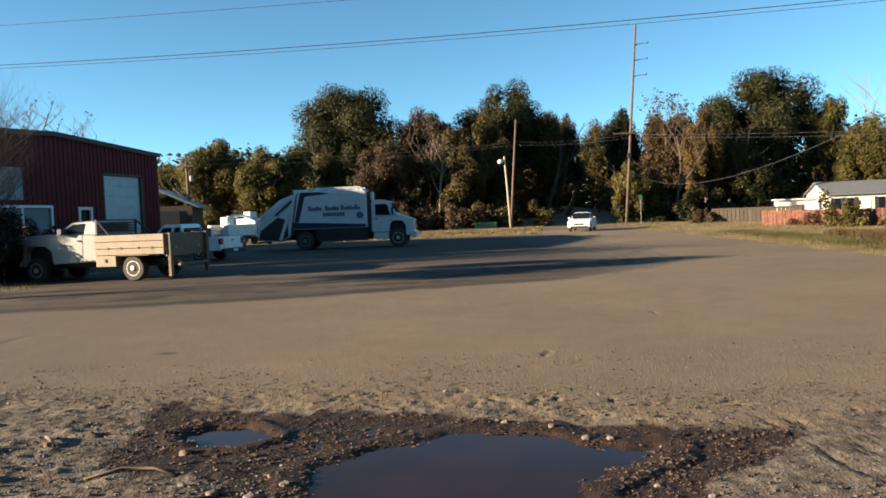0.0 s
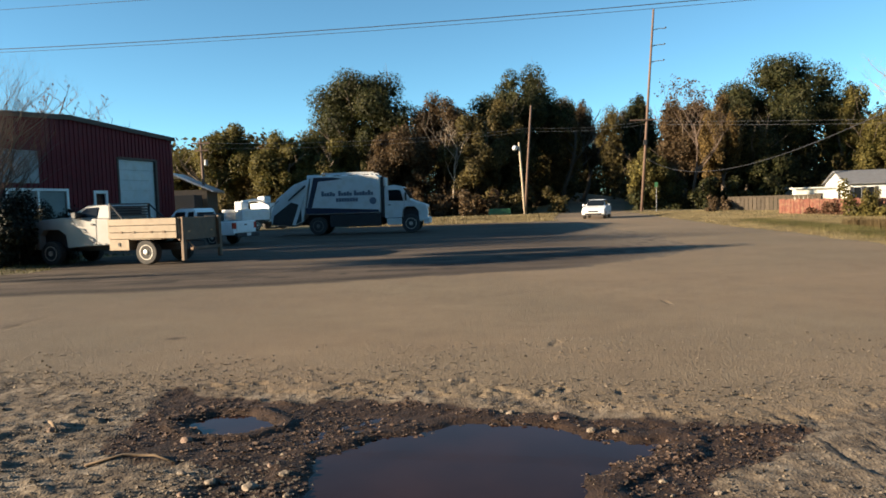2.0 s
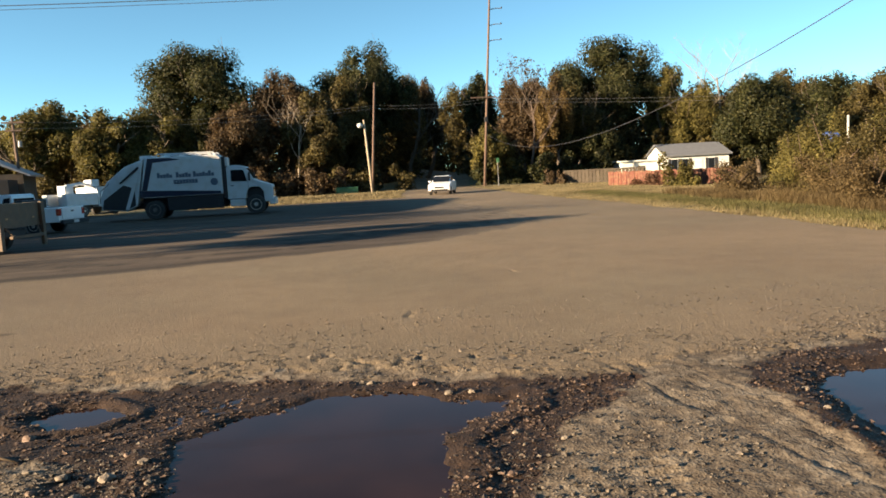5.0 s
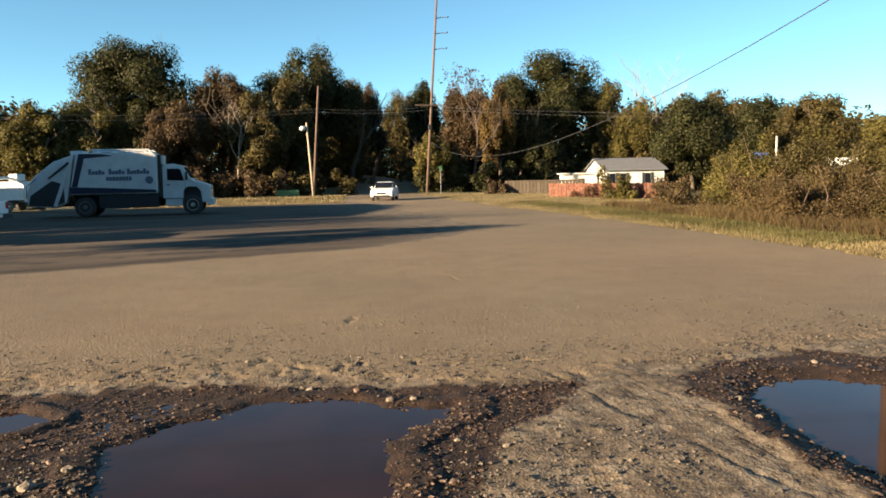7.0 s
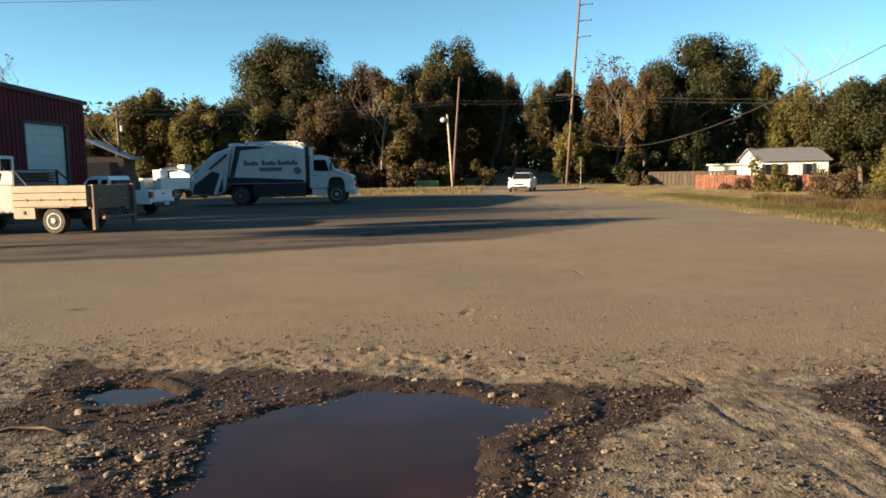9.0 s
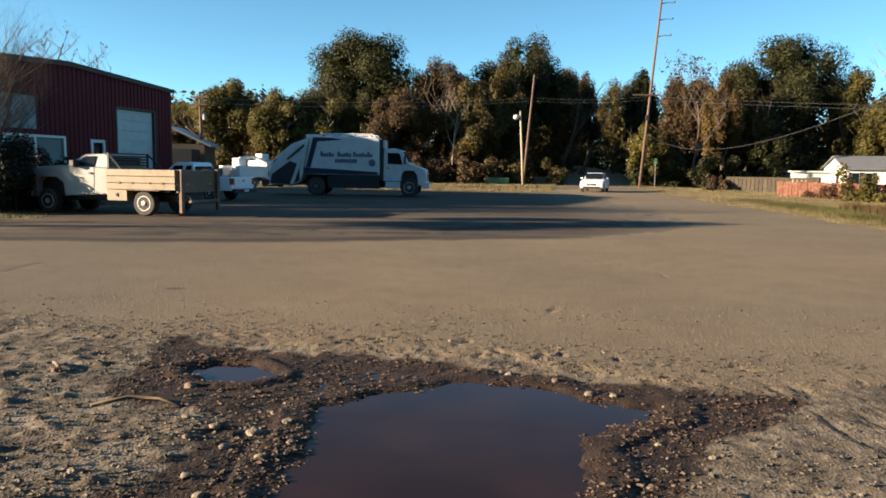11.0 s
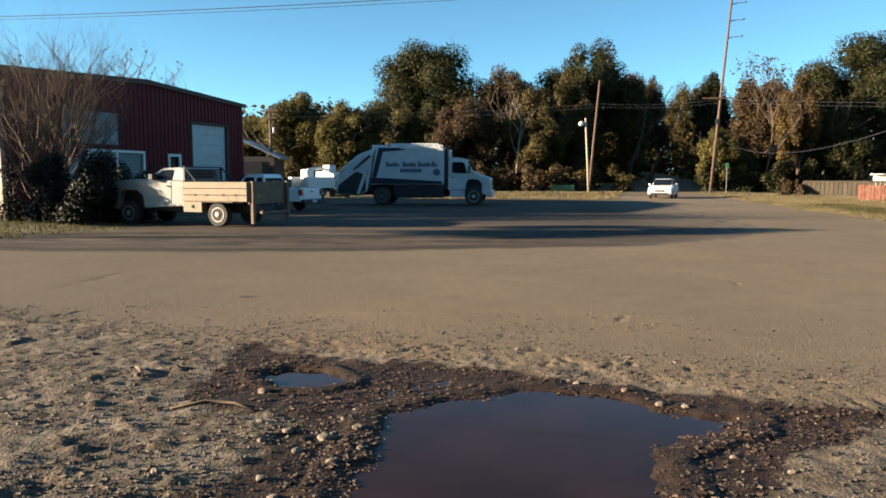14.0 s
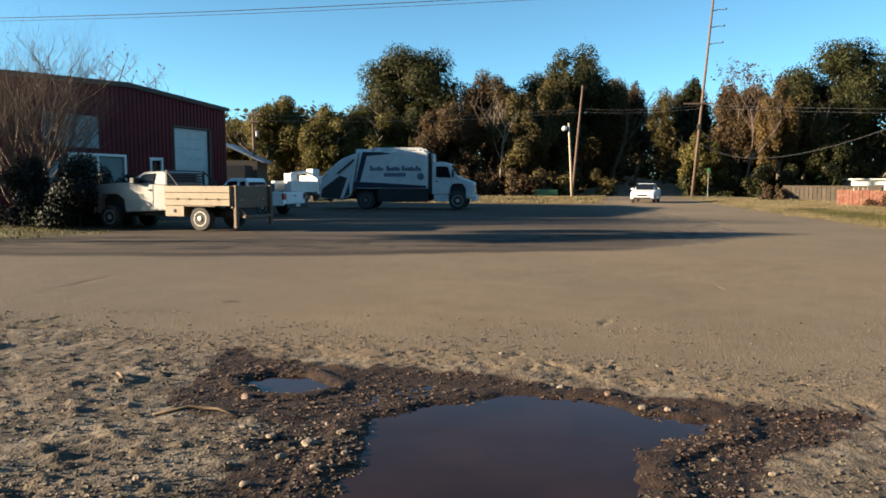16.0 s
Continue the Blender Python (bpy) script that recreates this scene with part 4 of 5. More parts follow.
brush("thicket", 24.5, 30.0, 29.0, 33.0, 3.4, 3.4, L_OLIVE, "olive shrubs before the white-roofed shed", 316, 18000, 0.055)
brush("thicket", 19.0, 30.0, 23.0, 34.0, 1.4, 2.0, L_WEED, "reddish dry weeds beside the fence", 317, 9000, 0.05)
brush("sapling", 22.7, 41.2, 23.2, 40.8, 2.3, 1.6, L_YELLOW, "slim green sapling in front of the fence", 318, 2600, 0.08, lobes=5)
brush("garden_shrub", 21.7, 62.5, 22.0, 62.3, 1.5, 1.2, L_BROWN, "brown clipped shrub on the verge", 319, 900, 0.10, lobes=4)


def bare_tree(x, y, h, spread, seed, label, stems=1, r=0.06, leaves=0, mat=L_RUST, bark=M_TWIG, cat="tree", levels=3):
    rng = np.random.default_rng(seed)
    gz = float(terrain(np.array([float(x)]), np.array([float(y)]))[0][0])
    t = thing("bare_tree", pose(x, y, gz), label, cat, "bare trees")
    alltips = []
    bm, fine = bmesh.new(), bmesh.new()
    for s in range(stems):
        thin = bmesh.new()
        one, tips = branch_tree(rng, h * rng.uniform(0.62, 0.8), spread, r * rng.uniform(0.7, 1.1), levels, 0.2 if stems > 1 else 0.3, 4, 0.75, thin)
        if stems > 1:
            a = 2 * math.pi * s / stems + rng.uniform(-0.3, 0.3)
            tilt = Matrix.Translation((0.18 * math.cos(a), 0.18 * math.sin(a), 0)) @ Matrix.Rotation(radians(rng.uniform(2, 20)), 4, Vector((-math.sin(a), math.cos(a), 0)))
            for piece in (one, thin):
                bmesh.ops.transform(piece, matrix=tilt, verts=piece.verts)
            tips = [tilt @ p for p in tips]
        alltips += tips
        for piece, whole in ((one, bm), (thin, fine)):
            me = bpy.data.meshes.new("stem")
            piece.to_mesh(me)
            piece.free()
            whole.from_mesh(me)
            bpy.data.meshes.remove(me)
    part("trunk", bm, bark, t, smooth=True)
    tagged(part("twig_crown", fine, bark, t, "crown of fine bare twigs"), kind="stuff")
    if leaves:
        pts = np.array([tuple(p) for p in alltips])
        sel = pts[rng.integers(0, len(pts), leaves)] + rng.normal(0, 0.12, (leaves, 3))
        blobs = np.concatenate([sel, np.full((leaves, 3), 0.12)], 1)
        v, f = leaf_cloud(rng, blobs, leaves * 2, 0.05 if h < 8 else 0.09, 0.2)
        raw_mesh("crown", v, f, mat, t)
    return t


bare_tree(-16.6, 24.3, 6.5, 0.85, 401, "bare multi-stemmed crepe myrtle in front of the red building", stems=22, r=0.055, bark=M_TWIG, levels=4)
tree(-24.0, 20.6, 6.0, 3.2, L_OLIVE, "small olive tree on the lawn beside the red building", 409, leaves=5200, size=0.06, base=0.25)
# trees along the near street, whose shadows lie across the yard and the street
tree(-27.5, 23.6, 7.6, 4.2, L_OLIVE, "olive tree beside the cream wall of the workshop", 410, leaves=8000, size=0.08, base=0.2)
tree(-33.5, 13.2, 9.6, 5.0, L_OLIVE, "spreading olive tree beside the street", 411, leaves=5000, size=0.10, base=0.62, lobes=20)
bare_tree(-27.6, 55.0, 13.8, 1.1, 402, "bare tree with a few rusty leaves behind the red building", r=0.3, leaves=80, levels=4)
bare_tree(-35.0, 52.0, 11.0, 1.0, 403, "bare tree behind the red roof", r=0.2, leaves=160, levels=4)
bare_tree(52.4, 85.1, 16.0, 0.9, 404, "grey leafless tree behind the white house", r=0.3, bark=M_BARKPALE, levels=4)
bare_tree(54.8, 85.5, 16.5, 0.9, 405, "grey leafless tree beside another", r=0.3, bark=M_BARKPALE, levels=4)
bare_tree(26.0, 79.6, 15.0, 0.8, 406, "leafless brown tree by the tall pole", r=0.26, leaves=900, mat=L_BROWN, levels=4)
bare_tree(-0.5, 78.0, 11.5, 0.8, 407, "pale-limbed leafless tree at the wood's edge", r=0.2, bark=M_BARKPALE)
bare_tree(18.6, 14.4, 3.0, 0.5, 408, "pale dead sapling in the thicket", r=0.04, bark=M_BARKPALE)


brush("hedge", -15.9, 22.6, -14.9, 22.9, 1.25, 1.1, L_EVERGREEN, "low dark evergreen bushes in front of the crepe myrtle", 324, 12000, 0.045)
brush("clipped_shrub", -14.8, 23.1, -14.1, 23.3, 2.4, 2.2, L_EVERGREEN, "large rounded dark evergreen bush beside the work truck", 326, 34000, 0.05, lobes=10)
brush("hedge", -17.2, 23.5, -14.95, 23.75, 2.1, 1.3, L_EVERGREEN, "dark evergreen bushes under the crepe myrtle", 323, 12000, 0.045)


# ---- grass ----
def grass(name, label, seed, count, sampler, h, mat, wid=0.02):
    rng = np.random.default_rng(seed)
    x, y = sampler(rng, count)
    z, zn = terrain(x, y)
    keep = zn["grass"] > 0.45
    x, y, z = x[keep], y[keep], z[keep]
    n = len(x)
    a = rng.uniform(0, 2 * np.pi, n)
    hh = h * rng.uniform(0.4, 1.2, n) * (0.45 + fbm(x * 0.4, y * 0.4, 3, 7) * 1.1)
    w = wid * rng.uniform(0.6, 1.4, n)
    ln = rng.normal(0, 0.35, (n, 2)) * hh[:, None]
    p0 = np.stack([x - np.cos(a) * w, y - np.sin(a) * w, z - 0.02], -1)
    p1 = np.stack([x + np.cos(a) * w, y + np.sin(a) * w, z - 0.02], -1)
    p2 = np.stack([x + ln[:, 0], y + ln[:, 1], z + hh], -1)
    ob = raw_mesh(name, np.stack([p0, p1, p2], 1).reshape(-1, 3), np.arange(n * 3).reshape(-1, 3), mat)
    tagged(ob, label, "grass", kind="stuff")


def right_verge(rng, n):
    y = 8 + 62 * rng.random(n) ** 1.5
    return np.interp(y, RIGHT_Y, RIGHT_X) - 0.3 + (2.5 + y * 0.22) * rng.random(n) ** 1.2, y


def green_ditch(rng, n):
    y = 12 + 28 * rng.random(n)
    return np.interp(y, RIGHT_Y, RIGHT_X) + 1.2 + rng.normal(0, 0.5, n) + (y - 12) * 0.05, y


grass("dry_grass", "tall straw-coloured dry grass on the roadside verge", 501, 150000, right_verge, 0.075, L_GRASS, 0.011)
grass("dry_grass", "tall dry weeds along the foot of the thicket", 505, 26000, lambda r, n: (lambda y: (np.interp(y, RIGHT_Y, RIGHT_X) + 2.0 + 1.6 * r.random(n) + (y - 12) * 0.06, y))(11 + 20 * r.random(n)), 0.36, L_WEED, 0.010)
grass("green_grass", "green weeds in the shallow ditch along the road", 502, 45000, green_ditch, 0.12, L_GRASSGREEN, 0.012)
grass("dry_grass", "straw-coloured grass round the utility poles", 503, 22000, lambda r, n: (r.uniform(-8, 11, n), r.uniform(51, 76, n)), 0.16, L_GRASS, 0.03)
grass("lawn", "short patchy grass in front of the red building", 504, 16000, lambda r, n: (r.uniform(-26, -11, n), r.uniform(15.5, 27, n)), 0.09, L_GRASSGREEN, 0.018)


# ---- red steel building ----
def red_building():
    """Local x runs along the shaded gable front, y into the building; ribbed steel sheets on a gabled shell."""
    ax, ay, bx, by = -20.2, 26.6, -16.53, 42.5
    turn = math.degrees(math.atan2(by - ay, bx - ax))
    n = 16.32
    deep = 24.0
    EAVE, RIDGE = 5.75, 6.2
    b = thing("workshop_building", pose(ax, ay, 0, 0, 0, turn), "dark red ribbed steel workshop with a cream side wall", "building")
    top = lambda x: EAVE + (RIDGE - EAVE) * (1 - abs(x - n / 2) / (n / 2))
    # front wall with openings, cut as panels between them: (x0, x1, z0, z1)
    opens = [(4.33, 7.85, 1.25, 2.78), (9.58, 10.6, 1.9, 2.7), (11.48, 14.74, 0.0, 4.48)]
    xs = sorted({0.0, n, n / 2, *[o[0] for o in opens], *[o[1] for o in opens]})
    for x0, x1 in zip(xs, xs[1:]):
        cuts = [(o[2], o[3]) for o in opens if o[0] <= x0 and o[1] >= x1]
        z = -0.2
        spans = []
        for lo, hi in cuts:
            if lo > z:
                spans.append((z, lo, False))
            z = hi
        spans.append((z, None, True))
        for lo, hi, last in spans:
            pts = [(x0, lo), (x1, lo), (x1, top(x1) if last else hi), (x0, top(x0) if last else hi)]
            part("wall_panel", prism(pts, 0.0, 0.2), M_RED, b)
    # ribs of the sheets, proud of the wall
    k, x = 0, 0.15
    rib_mesh = {}
    while x < n:
        segs = [(0.0, top(x))]
        for o in opens:
            if o[0] - 0.08 < x < o[1] + 0.08:
                segs = [(0.0, o[2]), (o[3], top(x))]
        for lo, hi in segs:
            if hi - lo > 0.1:
                part("rib", prism([(x - 0.035, lo), (x + 0.035, lo), (x + 0.035, hi), (x - 0.035, hi)], -0.028, 0.0), M_RED, b)
        x += 0.3
    # cream side wall at the near end, facing the street
    part("side_wall", box(0.0, 0.2, 0.2, deep, -0.2, EAVE), M_CREAM, b, "cream ribbed steel side wall")
    y = 0.35
    while y < deep:
        part("rib", box(-0.045, 0.0, y - 0.04, y + 0.04, 0, EAVE - 0.12), M_RED, b)
        y += 0.42
    part("corner_trim", box(-0.05, 0.14, -0.05, 0.16, 0, EAVE, 0.01), M_CREAM, b, "cream corner trim")
    part("downpipe", box(-0.14, -0.05, 0.75, 0.86, 0.1, EAVE - 0.05, 0.015), M_CREAM, b)
    part("gutter", box(-0.16, 0.02, -0.12, deep, EAVE - 0.06, EAVE + 0.10, 0.02), M_BROWNSTEEL, b)
    part("far_wall", box(n - 0.2, n, 0.2, deep, -0.2, EAVE), M_RED, b)
    part("back_wall", prism([(0.2, -0.2), (n - 0.2, -0.2), (n - 0.2, EAVE), (n / 2, RIDGE), (0.2, EAVE)], deep - 0.2, deep), M_RED, b)
    for s in (0, 1):
        xa, xb = (-0.12, n / 2) if s == 0 else (n / 2, n + 0.12)
        za, zb = (EAVE, RIDGE) if s == 0 else (RIDGE, EAVE)
        part("roof_slope", prism([(xa, za + 0.02), (xb, zb + 0.02), (xb, zb + 0.12), (xa, za + 0.12)], -0.12, deep + 0.1), M_ROOFSTEEL, b)
        part("rake_trim", prism([(xa, za - 0.10), (xb, zb - 0.10), (xb, zb + 0.13), (xa, za + 0.13)], -0.16, -0.122), M_WOODDARK, b, "dark edge trim under the roof")
    # roller door
    door = part("roller_door", box(11.58, 14.64, 0.14, 0.2, 0, 4.42), M_DOOR, b, "white sectional roller door, closed")
    for k in range(8):
        part("door_panel", box(11.58, 14.64, 0.105, 0.14, 0.02 + k * 0.55, 0.02 + k * 0.55 + 0.525, 0.008), M_DOOR, door)
    for x0, x1 in ((11.44, 11.58), (14.64, 14.80)):
        part("door_jamb", box(x0, x1, -0.04, 0.2, 0, 4.5, 0.008), M_WOODDARK, b)
    part("door_head", box(11.58, 14.64, -0.04, 0.2, 4.42, 4.54, 0.008), M_WOODDARK, b)
    # office window with two panes, small window, boarded window above
    w = part("window", box(4.33, 7.85, 0.10, 0.13, 1.25, 2.78), M_GLASS, b, "wide office window with pale blinds behind two panes")
    for x0, x1 in ((4.45, 6.0), (6.12, 7.75)):
        part("blind", box(x0, x1, 0.06, 0.098, 1.3, 2.68), M_BLIND, w, "dim drawn blind")
    for x0, x1, z0, z1 in ((4.26, 7.91, 2.70, 2.82), (4.26, 7.91, 1.19, 1.29), (4.26, 4.40, 1.29, 2.70), (7.77, 7.91, 1.29, 2.70), (6.0, 6.12, 1.29, 2.70)):
        part("window_frame", box(x0, x1, -0.05, 0.05, z0, z1, 0.008), M_WHITE, w)
    w = part("window", box(9.68, 10.5, 0.08, 0.11, 1.95, 2.65), M_GLASS, b, "small white-framed window")
    for x0, x1, z0, z1 in ((9.58, 10.6, 2.6, 2.75), (9.58, 10.6, 1.88, 1.98), (9.58, 9.74, 1.98, 2.6), (10.44, 10.6, 1.98, 2.6)):
        part("window_frame", box(x0, x1, -0.05, 0.05, z0, z1, 0.008), M_WHITE, w)
    part("sign_board", box(2.95, 6.1, -0.10, -0.03, 3.05, 4.5, 0.01), M_SIGNGREY, b, "blank pale weathered sign board")
    part("white_panel", box(1.9, 4.2, -0.07, -0.03, 0.3, 2.4, 0.01), M_SIGNGREY, b, "grey entrance panel half hidden by shrubs")
    return b


red_building()
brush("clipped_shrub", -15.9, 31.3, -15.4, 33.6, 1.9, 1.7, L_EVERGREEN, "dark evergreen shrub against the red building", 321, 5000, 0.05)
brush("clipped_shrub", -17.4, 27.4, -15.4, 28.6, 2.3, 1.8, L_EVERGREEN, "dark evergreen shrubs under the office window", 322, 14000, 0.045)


# ---- vehicles ----
def placed(x, y, heading):
    z = float(terrain(np.array([float(x)]), np.array([float(y)]))[0][0])
    return pose(x, y, z + 0.005, 0, 0, heading)


def flatbed_pickup():
    """Local x forward, origin under the rear axle."""
    v = thing("flatbed_truck", placed(-9.15, 22.7, 166), "silver-white pickup with a tan slatted work bed, parked in the yard", "truck")
    W = 0.97
    lower = [(1.25, 0.62), (3.55, 0.55), (3.6, 0.95), (3.85, 1.12), (4.55, 1.12), (4.8, 0.95), (4.85, 0.5), (5.15, 0.5), (5.18, 1.15), (5.05, 1.42), (3.75, 1.5), (3.55, 1.5), (1.25, 1.42)]
    part("body", prism(lower, -W, W, 0.03, taper=lambda x, z: 1 - 0.06 * max(0, x - 4.4) - 0.04 * max(0, z - 1.2)), M_SILVER, v, "silver-white body")
    cab = [(1.3, 1.42), (3.6, 1.48), (2.85, 1.98), (1.5, 2.0), (1.33, 1.9)]
    part("cab", prism(cab, -0.9, 0.9, 0.04, taper=lambda x, z: 1 - 0.16 * max(0, z - 1.4) / 0.6), M_SILVER, v)
    for s in (-1, 1):
        g = prism([(1.95, 1.5), (3.3, 1.5), (2.78, 1.88), (1.95, 1.9)], -0.012, 0.012)
        for q in g.verts:
            q.co.y += s * (0.885 - 0.13 * (q.co.z - 1.42) / 0.6 + 0.012)
        part("side_window", g, M_GLASS, v)
        part("wing_mirror", box(3.0, 3.18, s * 1.05 - 0.12, s * 1.05 + 0.12, 1.46, 1.72, 0.03), M_BLACK, v)
        part("headlamp", box(4.95, 5.12, s * 0.72 - 0.16, s * 0.72 + 0.16, 0.98, 1.25, 0.03), M_LAMPCLEAR, v)
        part("door_handle", box(2.05, 2.25, s * 0.985 - 0.02, s * 0.985 + 0.02, 1.24, 1.29, 0.008), M_BLACK, v)
        part("door_seam", box(1.9, 1.915, s * 0.972 - 0.003, s * 0.972 + 0.003, 0.66, 1.42), M_BLACK, v)
    ws = prism([(3.5, 1.52), (2.93, 1.94), (2.95, 1.95), (3.53, 1.53)], -0.74, 0.74)
    part("windscreen", ws, M_GLASS, v)
    part("rear_window", box(1.29, 1.31, -0.6, 0.6, 1.52, 1.85), M_GLASS, v)
    part("wheel_well", box(3.6, 4.85, -0.72, 0.72, 0.5, 1.40), M_BLACK, v)
    part("bumper", box(5.1, 5.3, -0.95, 0.95, 0.48, 0.78, 0.04), M_CHROME, v)
    part("grille", box(5.12, 5.2, -0.55, 0.55, 0.82, 1.28, 0.02), M_BLACK, v)
    part("chassis", box(-1.1, 4.8, -0.45, 0.45, 0.42, 0.66, 0.02), M_BLACK, v)
    for s in (-1, 1):
        wheel(v, 4.2, s * 0.85, 0.38, 0.26, s)
        wheel(v, 0.0, s * 0.84, 0.38, 0.27, s)
    # work bed: floor, three boards on each side, rack, tool boxes
    bed = part("bed_floor", box(-1.15, 1.2, -1.05, 1.05, 0.80, 0.92, 0.01), M_BROWNSTEEL, v)
    for s in (-1, 1):
        for k, (z0, z1) in enumerate(((0.80, 0.985), (1.0, 1.19), (1.205, 1.40))):
            part("side_board", box(-1.18, 1.22, s * 1.075 - 0.025, s * 1.075 + 0.025, z0, z1, 0.008), M_TAN, bed, "scuffed tan side board")
        for x in (-0.75, -0.3, 0.3, 0.75):
            part("stake_pocket", box(x - 0.04, x + 0.04, s * 1.107 - 0.012, s * 1.107 + 0.012, 0.97, 1.03), M_BROWNSTEEL, bed)
        part("tool_box", box(0.52, 1.22, s * 0.88 - 0.18, s * 0.88 + 0.18, 0.45, 0.79, 0.01), M_TAN, bed, "tan steel tool box")
        part("tool_box_latch", box(0.84, 0.90, s * 1.072 - 0.012, s * 1.072 + 0.012, 0.58, 0.68), M_BLACK, bed)
        part("mud_guard", box(-0.62, 0.5, s * 0.9 - 0.16, s * 0.9 + 0.16, 0.77, 0.795), M_TAN, bed)
    part("head_board", box(1.2, 1.25, -1.05, 1.05, 0.8, 1.42, 0.008), M_TAN, bed)
    rack = part("headache_rack", box(1.22, 1.28, -0.95, 0.95, 1.98, 2.04, 0.008), M_BLACK, v, "black slatted rack behind the cab")
    for y in (-0.95, 0.89):
        part("rack_post", box(1.22, 1.28, y, y + 0.06, 1.4, 1.98), M_BLACK, rack)
    for k in range(4):
        part("rack_slat", box(1.235, 1.265, -0.89, 0.89, 1.50 + k * 0.12, 1.57 + k * 0.12), M_BLACK, rack)
    for s in (-1, 1):
        part("rack_brace", tube([(1.22, s * 0.92, 1.98), (0.75, s * 1.0, 1.4)], [0.03, 0.03], 6), M_BLACK, rack)
    gate = part("tail_gate", box(-1.26, -1.19, -1.05, 1.05, 0.72, 1.40, 0.01), M_BROWNSTEEL, v, "brown steel tailgate ramp")
    for s in (-1, 1):
        part("gate_post", box(-1.36, -1.265, s * 0.96 - 0.07, s * 0.96 + 0.07, 0.12, 1.42, 0.01), M_BROWNSTEEL, gate)
    part("step_bar", box(-1.5, -1.40, -0.75, 0.75, 0.42, 0.50, 0.01), M_BROWNSTEEL, gate)
    for s in (-1, 1):
        part("step_strut", tube([(-1.44, s * 0.6, 0.48), (-1.28, s * 0.75, 0.75)], [0.02, 0.02], 5), M_BROWNSTEEL, gate)
        part("reflector", box(-1.275, -1.262, s * 0.6 - 0.05, s * 0.6 + 0.05, 0.95, 1.0), M_ORANGE, gate)
    # a short cab: draw everything ahead of the door towards the bed
    for o in v.children_recursive:
        for q in o.data.vertices:
            q.co.x -= 0.7 * min(max((q.co.x - 1.6) / 1.4, 0), 1)
            if not o.name.startswith(("tyre", "rim")):
                q.co.x -= 0.34 * max(q.co.x - 3.5, 0)
                q.co.z -= 0.25 * max(q.co.z - 1.46, 0)


flatbed_pickup()


def refuse_truck():
    """Local x forward, origin under the rear axle."""
    v = thing("refuse_truck", placed(-8.25, 40.9, -2.0), "white rear-loading refuse truck with a blue band, parked in the yard", "truck")
    part("chassis", box(-1.2, 6.2, -0.5, 0.5, 0.55, 0.85, 0.02), M_BLACK, v)
    body = [(-0.75, 1.15), (3.55, 1.15), (3.6, 1.3), (3.6, 3.15), (3.4, 3.3), (-0.2, 3.3), (-0.38, 3.2)]
    b = part("hopper_body", prism(body, -1.2, 1.2, 0.05), M_WHITE, v, "white packer body with dark lettering bars")
    for s in (-1, 1):
        y = s * 1.205
        part("blue_band", prism([(-0.72, 1.2), (3.5, 1.2), (3.5, 1.34), (0.6, 1.5), (-0.72, 1.55)], y - 0.008, y + 0.008), M_BLUETRIM, b, "dark blue band")
        part("blue_band", prism([(-0.62, 1.55), (-0.36, 1.55), (0.05, 3.0), (1.5, 3.12), (0.9, 3.22), (-0.2, 3.24)], y - 0.010, y + 0.010), M_BLUETRIM, b)
        # the firm's name and number as plain bars
        for x0, count, z0, tall in ((0.22, 5, 2.17, 0.24), (1.2, 5, 2.17, 0.24), (2.1, 7, 2.17, 0.24), (1.05, 8, 1.84, 0.21)):
            for k in range(count):
                up = tall * (1.2, 0.72, 0.8, 1.0, 0.7)[k % 5] if tall > 0.22 else tall
                part("lettering_bar", box(x0 + k * 0.16, x0 + k * 0.16 + 0.14, y - 0.012, y + 0.012, z0, z0 + up), M_LETTER, b, "dark bar of lettering")
        part("round_badge", lathe_y([(-0.012, 0.2), (0.012, 0.2)], y, 3.18, 1.85, 18), M_LETTER, b)
        part("roof_rail", tube([(0.2, s * 0.9, 3.33), (0.25, s * 0.9, 3.45), (3.2, s * 0.9, 3.45), (3.3, s * 0.9, 3.3)], [0.04] * 4, 6), M_WHITE, b)
    for k in range(4):
        part("roof_rib", box(0.4 + k * 0.85, 0.55 + k * 0.85, -0.9, 0.9, 3.3, 3.4, 0.02), M_WHITE, b)
    part("hoist_cover", box(-0.75, -0.1, -0.6, 0.6, 3.2, 3.42, 0.05), M_WHITE, b)
    part("bulkhead", box(3.62, 3.82, -1.1, 1.1, 0.9, 3.18, 0.03), M_BLACK, v)
    part("air_box", box(3.64, 4.0, -1.0, -0.3, 2.65, 3.12, 0.04), M_WHITE, v)
    tail = [(-0.45, 3.22), (-1.45, 2.85), (-2.45, 2.05), (-2.8, 1.2), (-2.75, 0.62), (-1.5, 0.5), (-0.95, 0.75), (-0.8, 1.3)]
    tg = part("tailgate", prism(tail, -1.18, 1.18, 0.05), M_WHITE, v, "white rear loading hopper")
    for s in (-1, 1):
        y = s * 1.19
        part("hopper_panel", prism([(-1.0, 1.7), (-1.55, 1.9), (-2.6, 1.15), (-2.7, 0.66), (-1.5, 0.56), (-1.0, 0.8)], y - 0.02, y + 0.02), M_BLACK, tg, "black lower hopper panel")
        part("hopper_arm", prism([(-0.62, 3.1), (-0.45, 3.05), (-1.35, 0.6), (-1.55, 0.6)], y - 0.05, y + 0.05, 0.01), M_WHITE, tg)
        part("hydraulic_ram", tube([(-0.7, y + s * 0.06, 2.8), (-1.7, y + s * 0.06, 2.0)], [0.06, 0.045], 8), M_BLACK, tg)
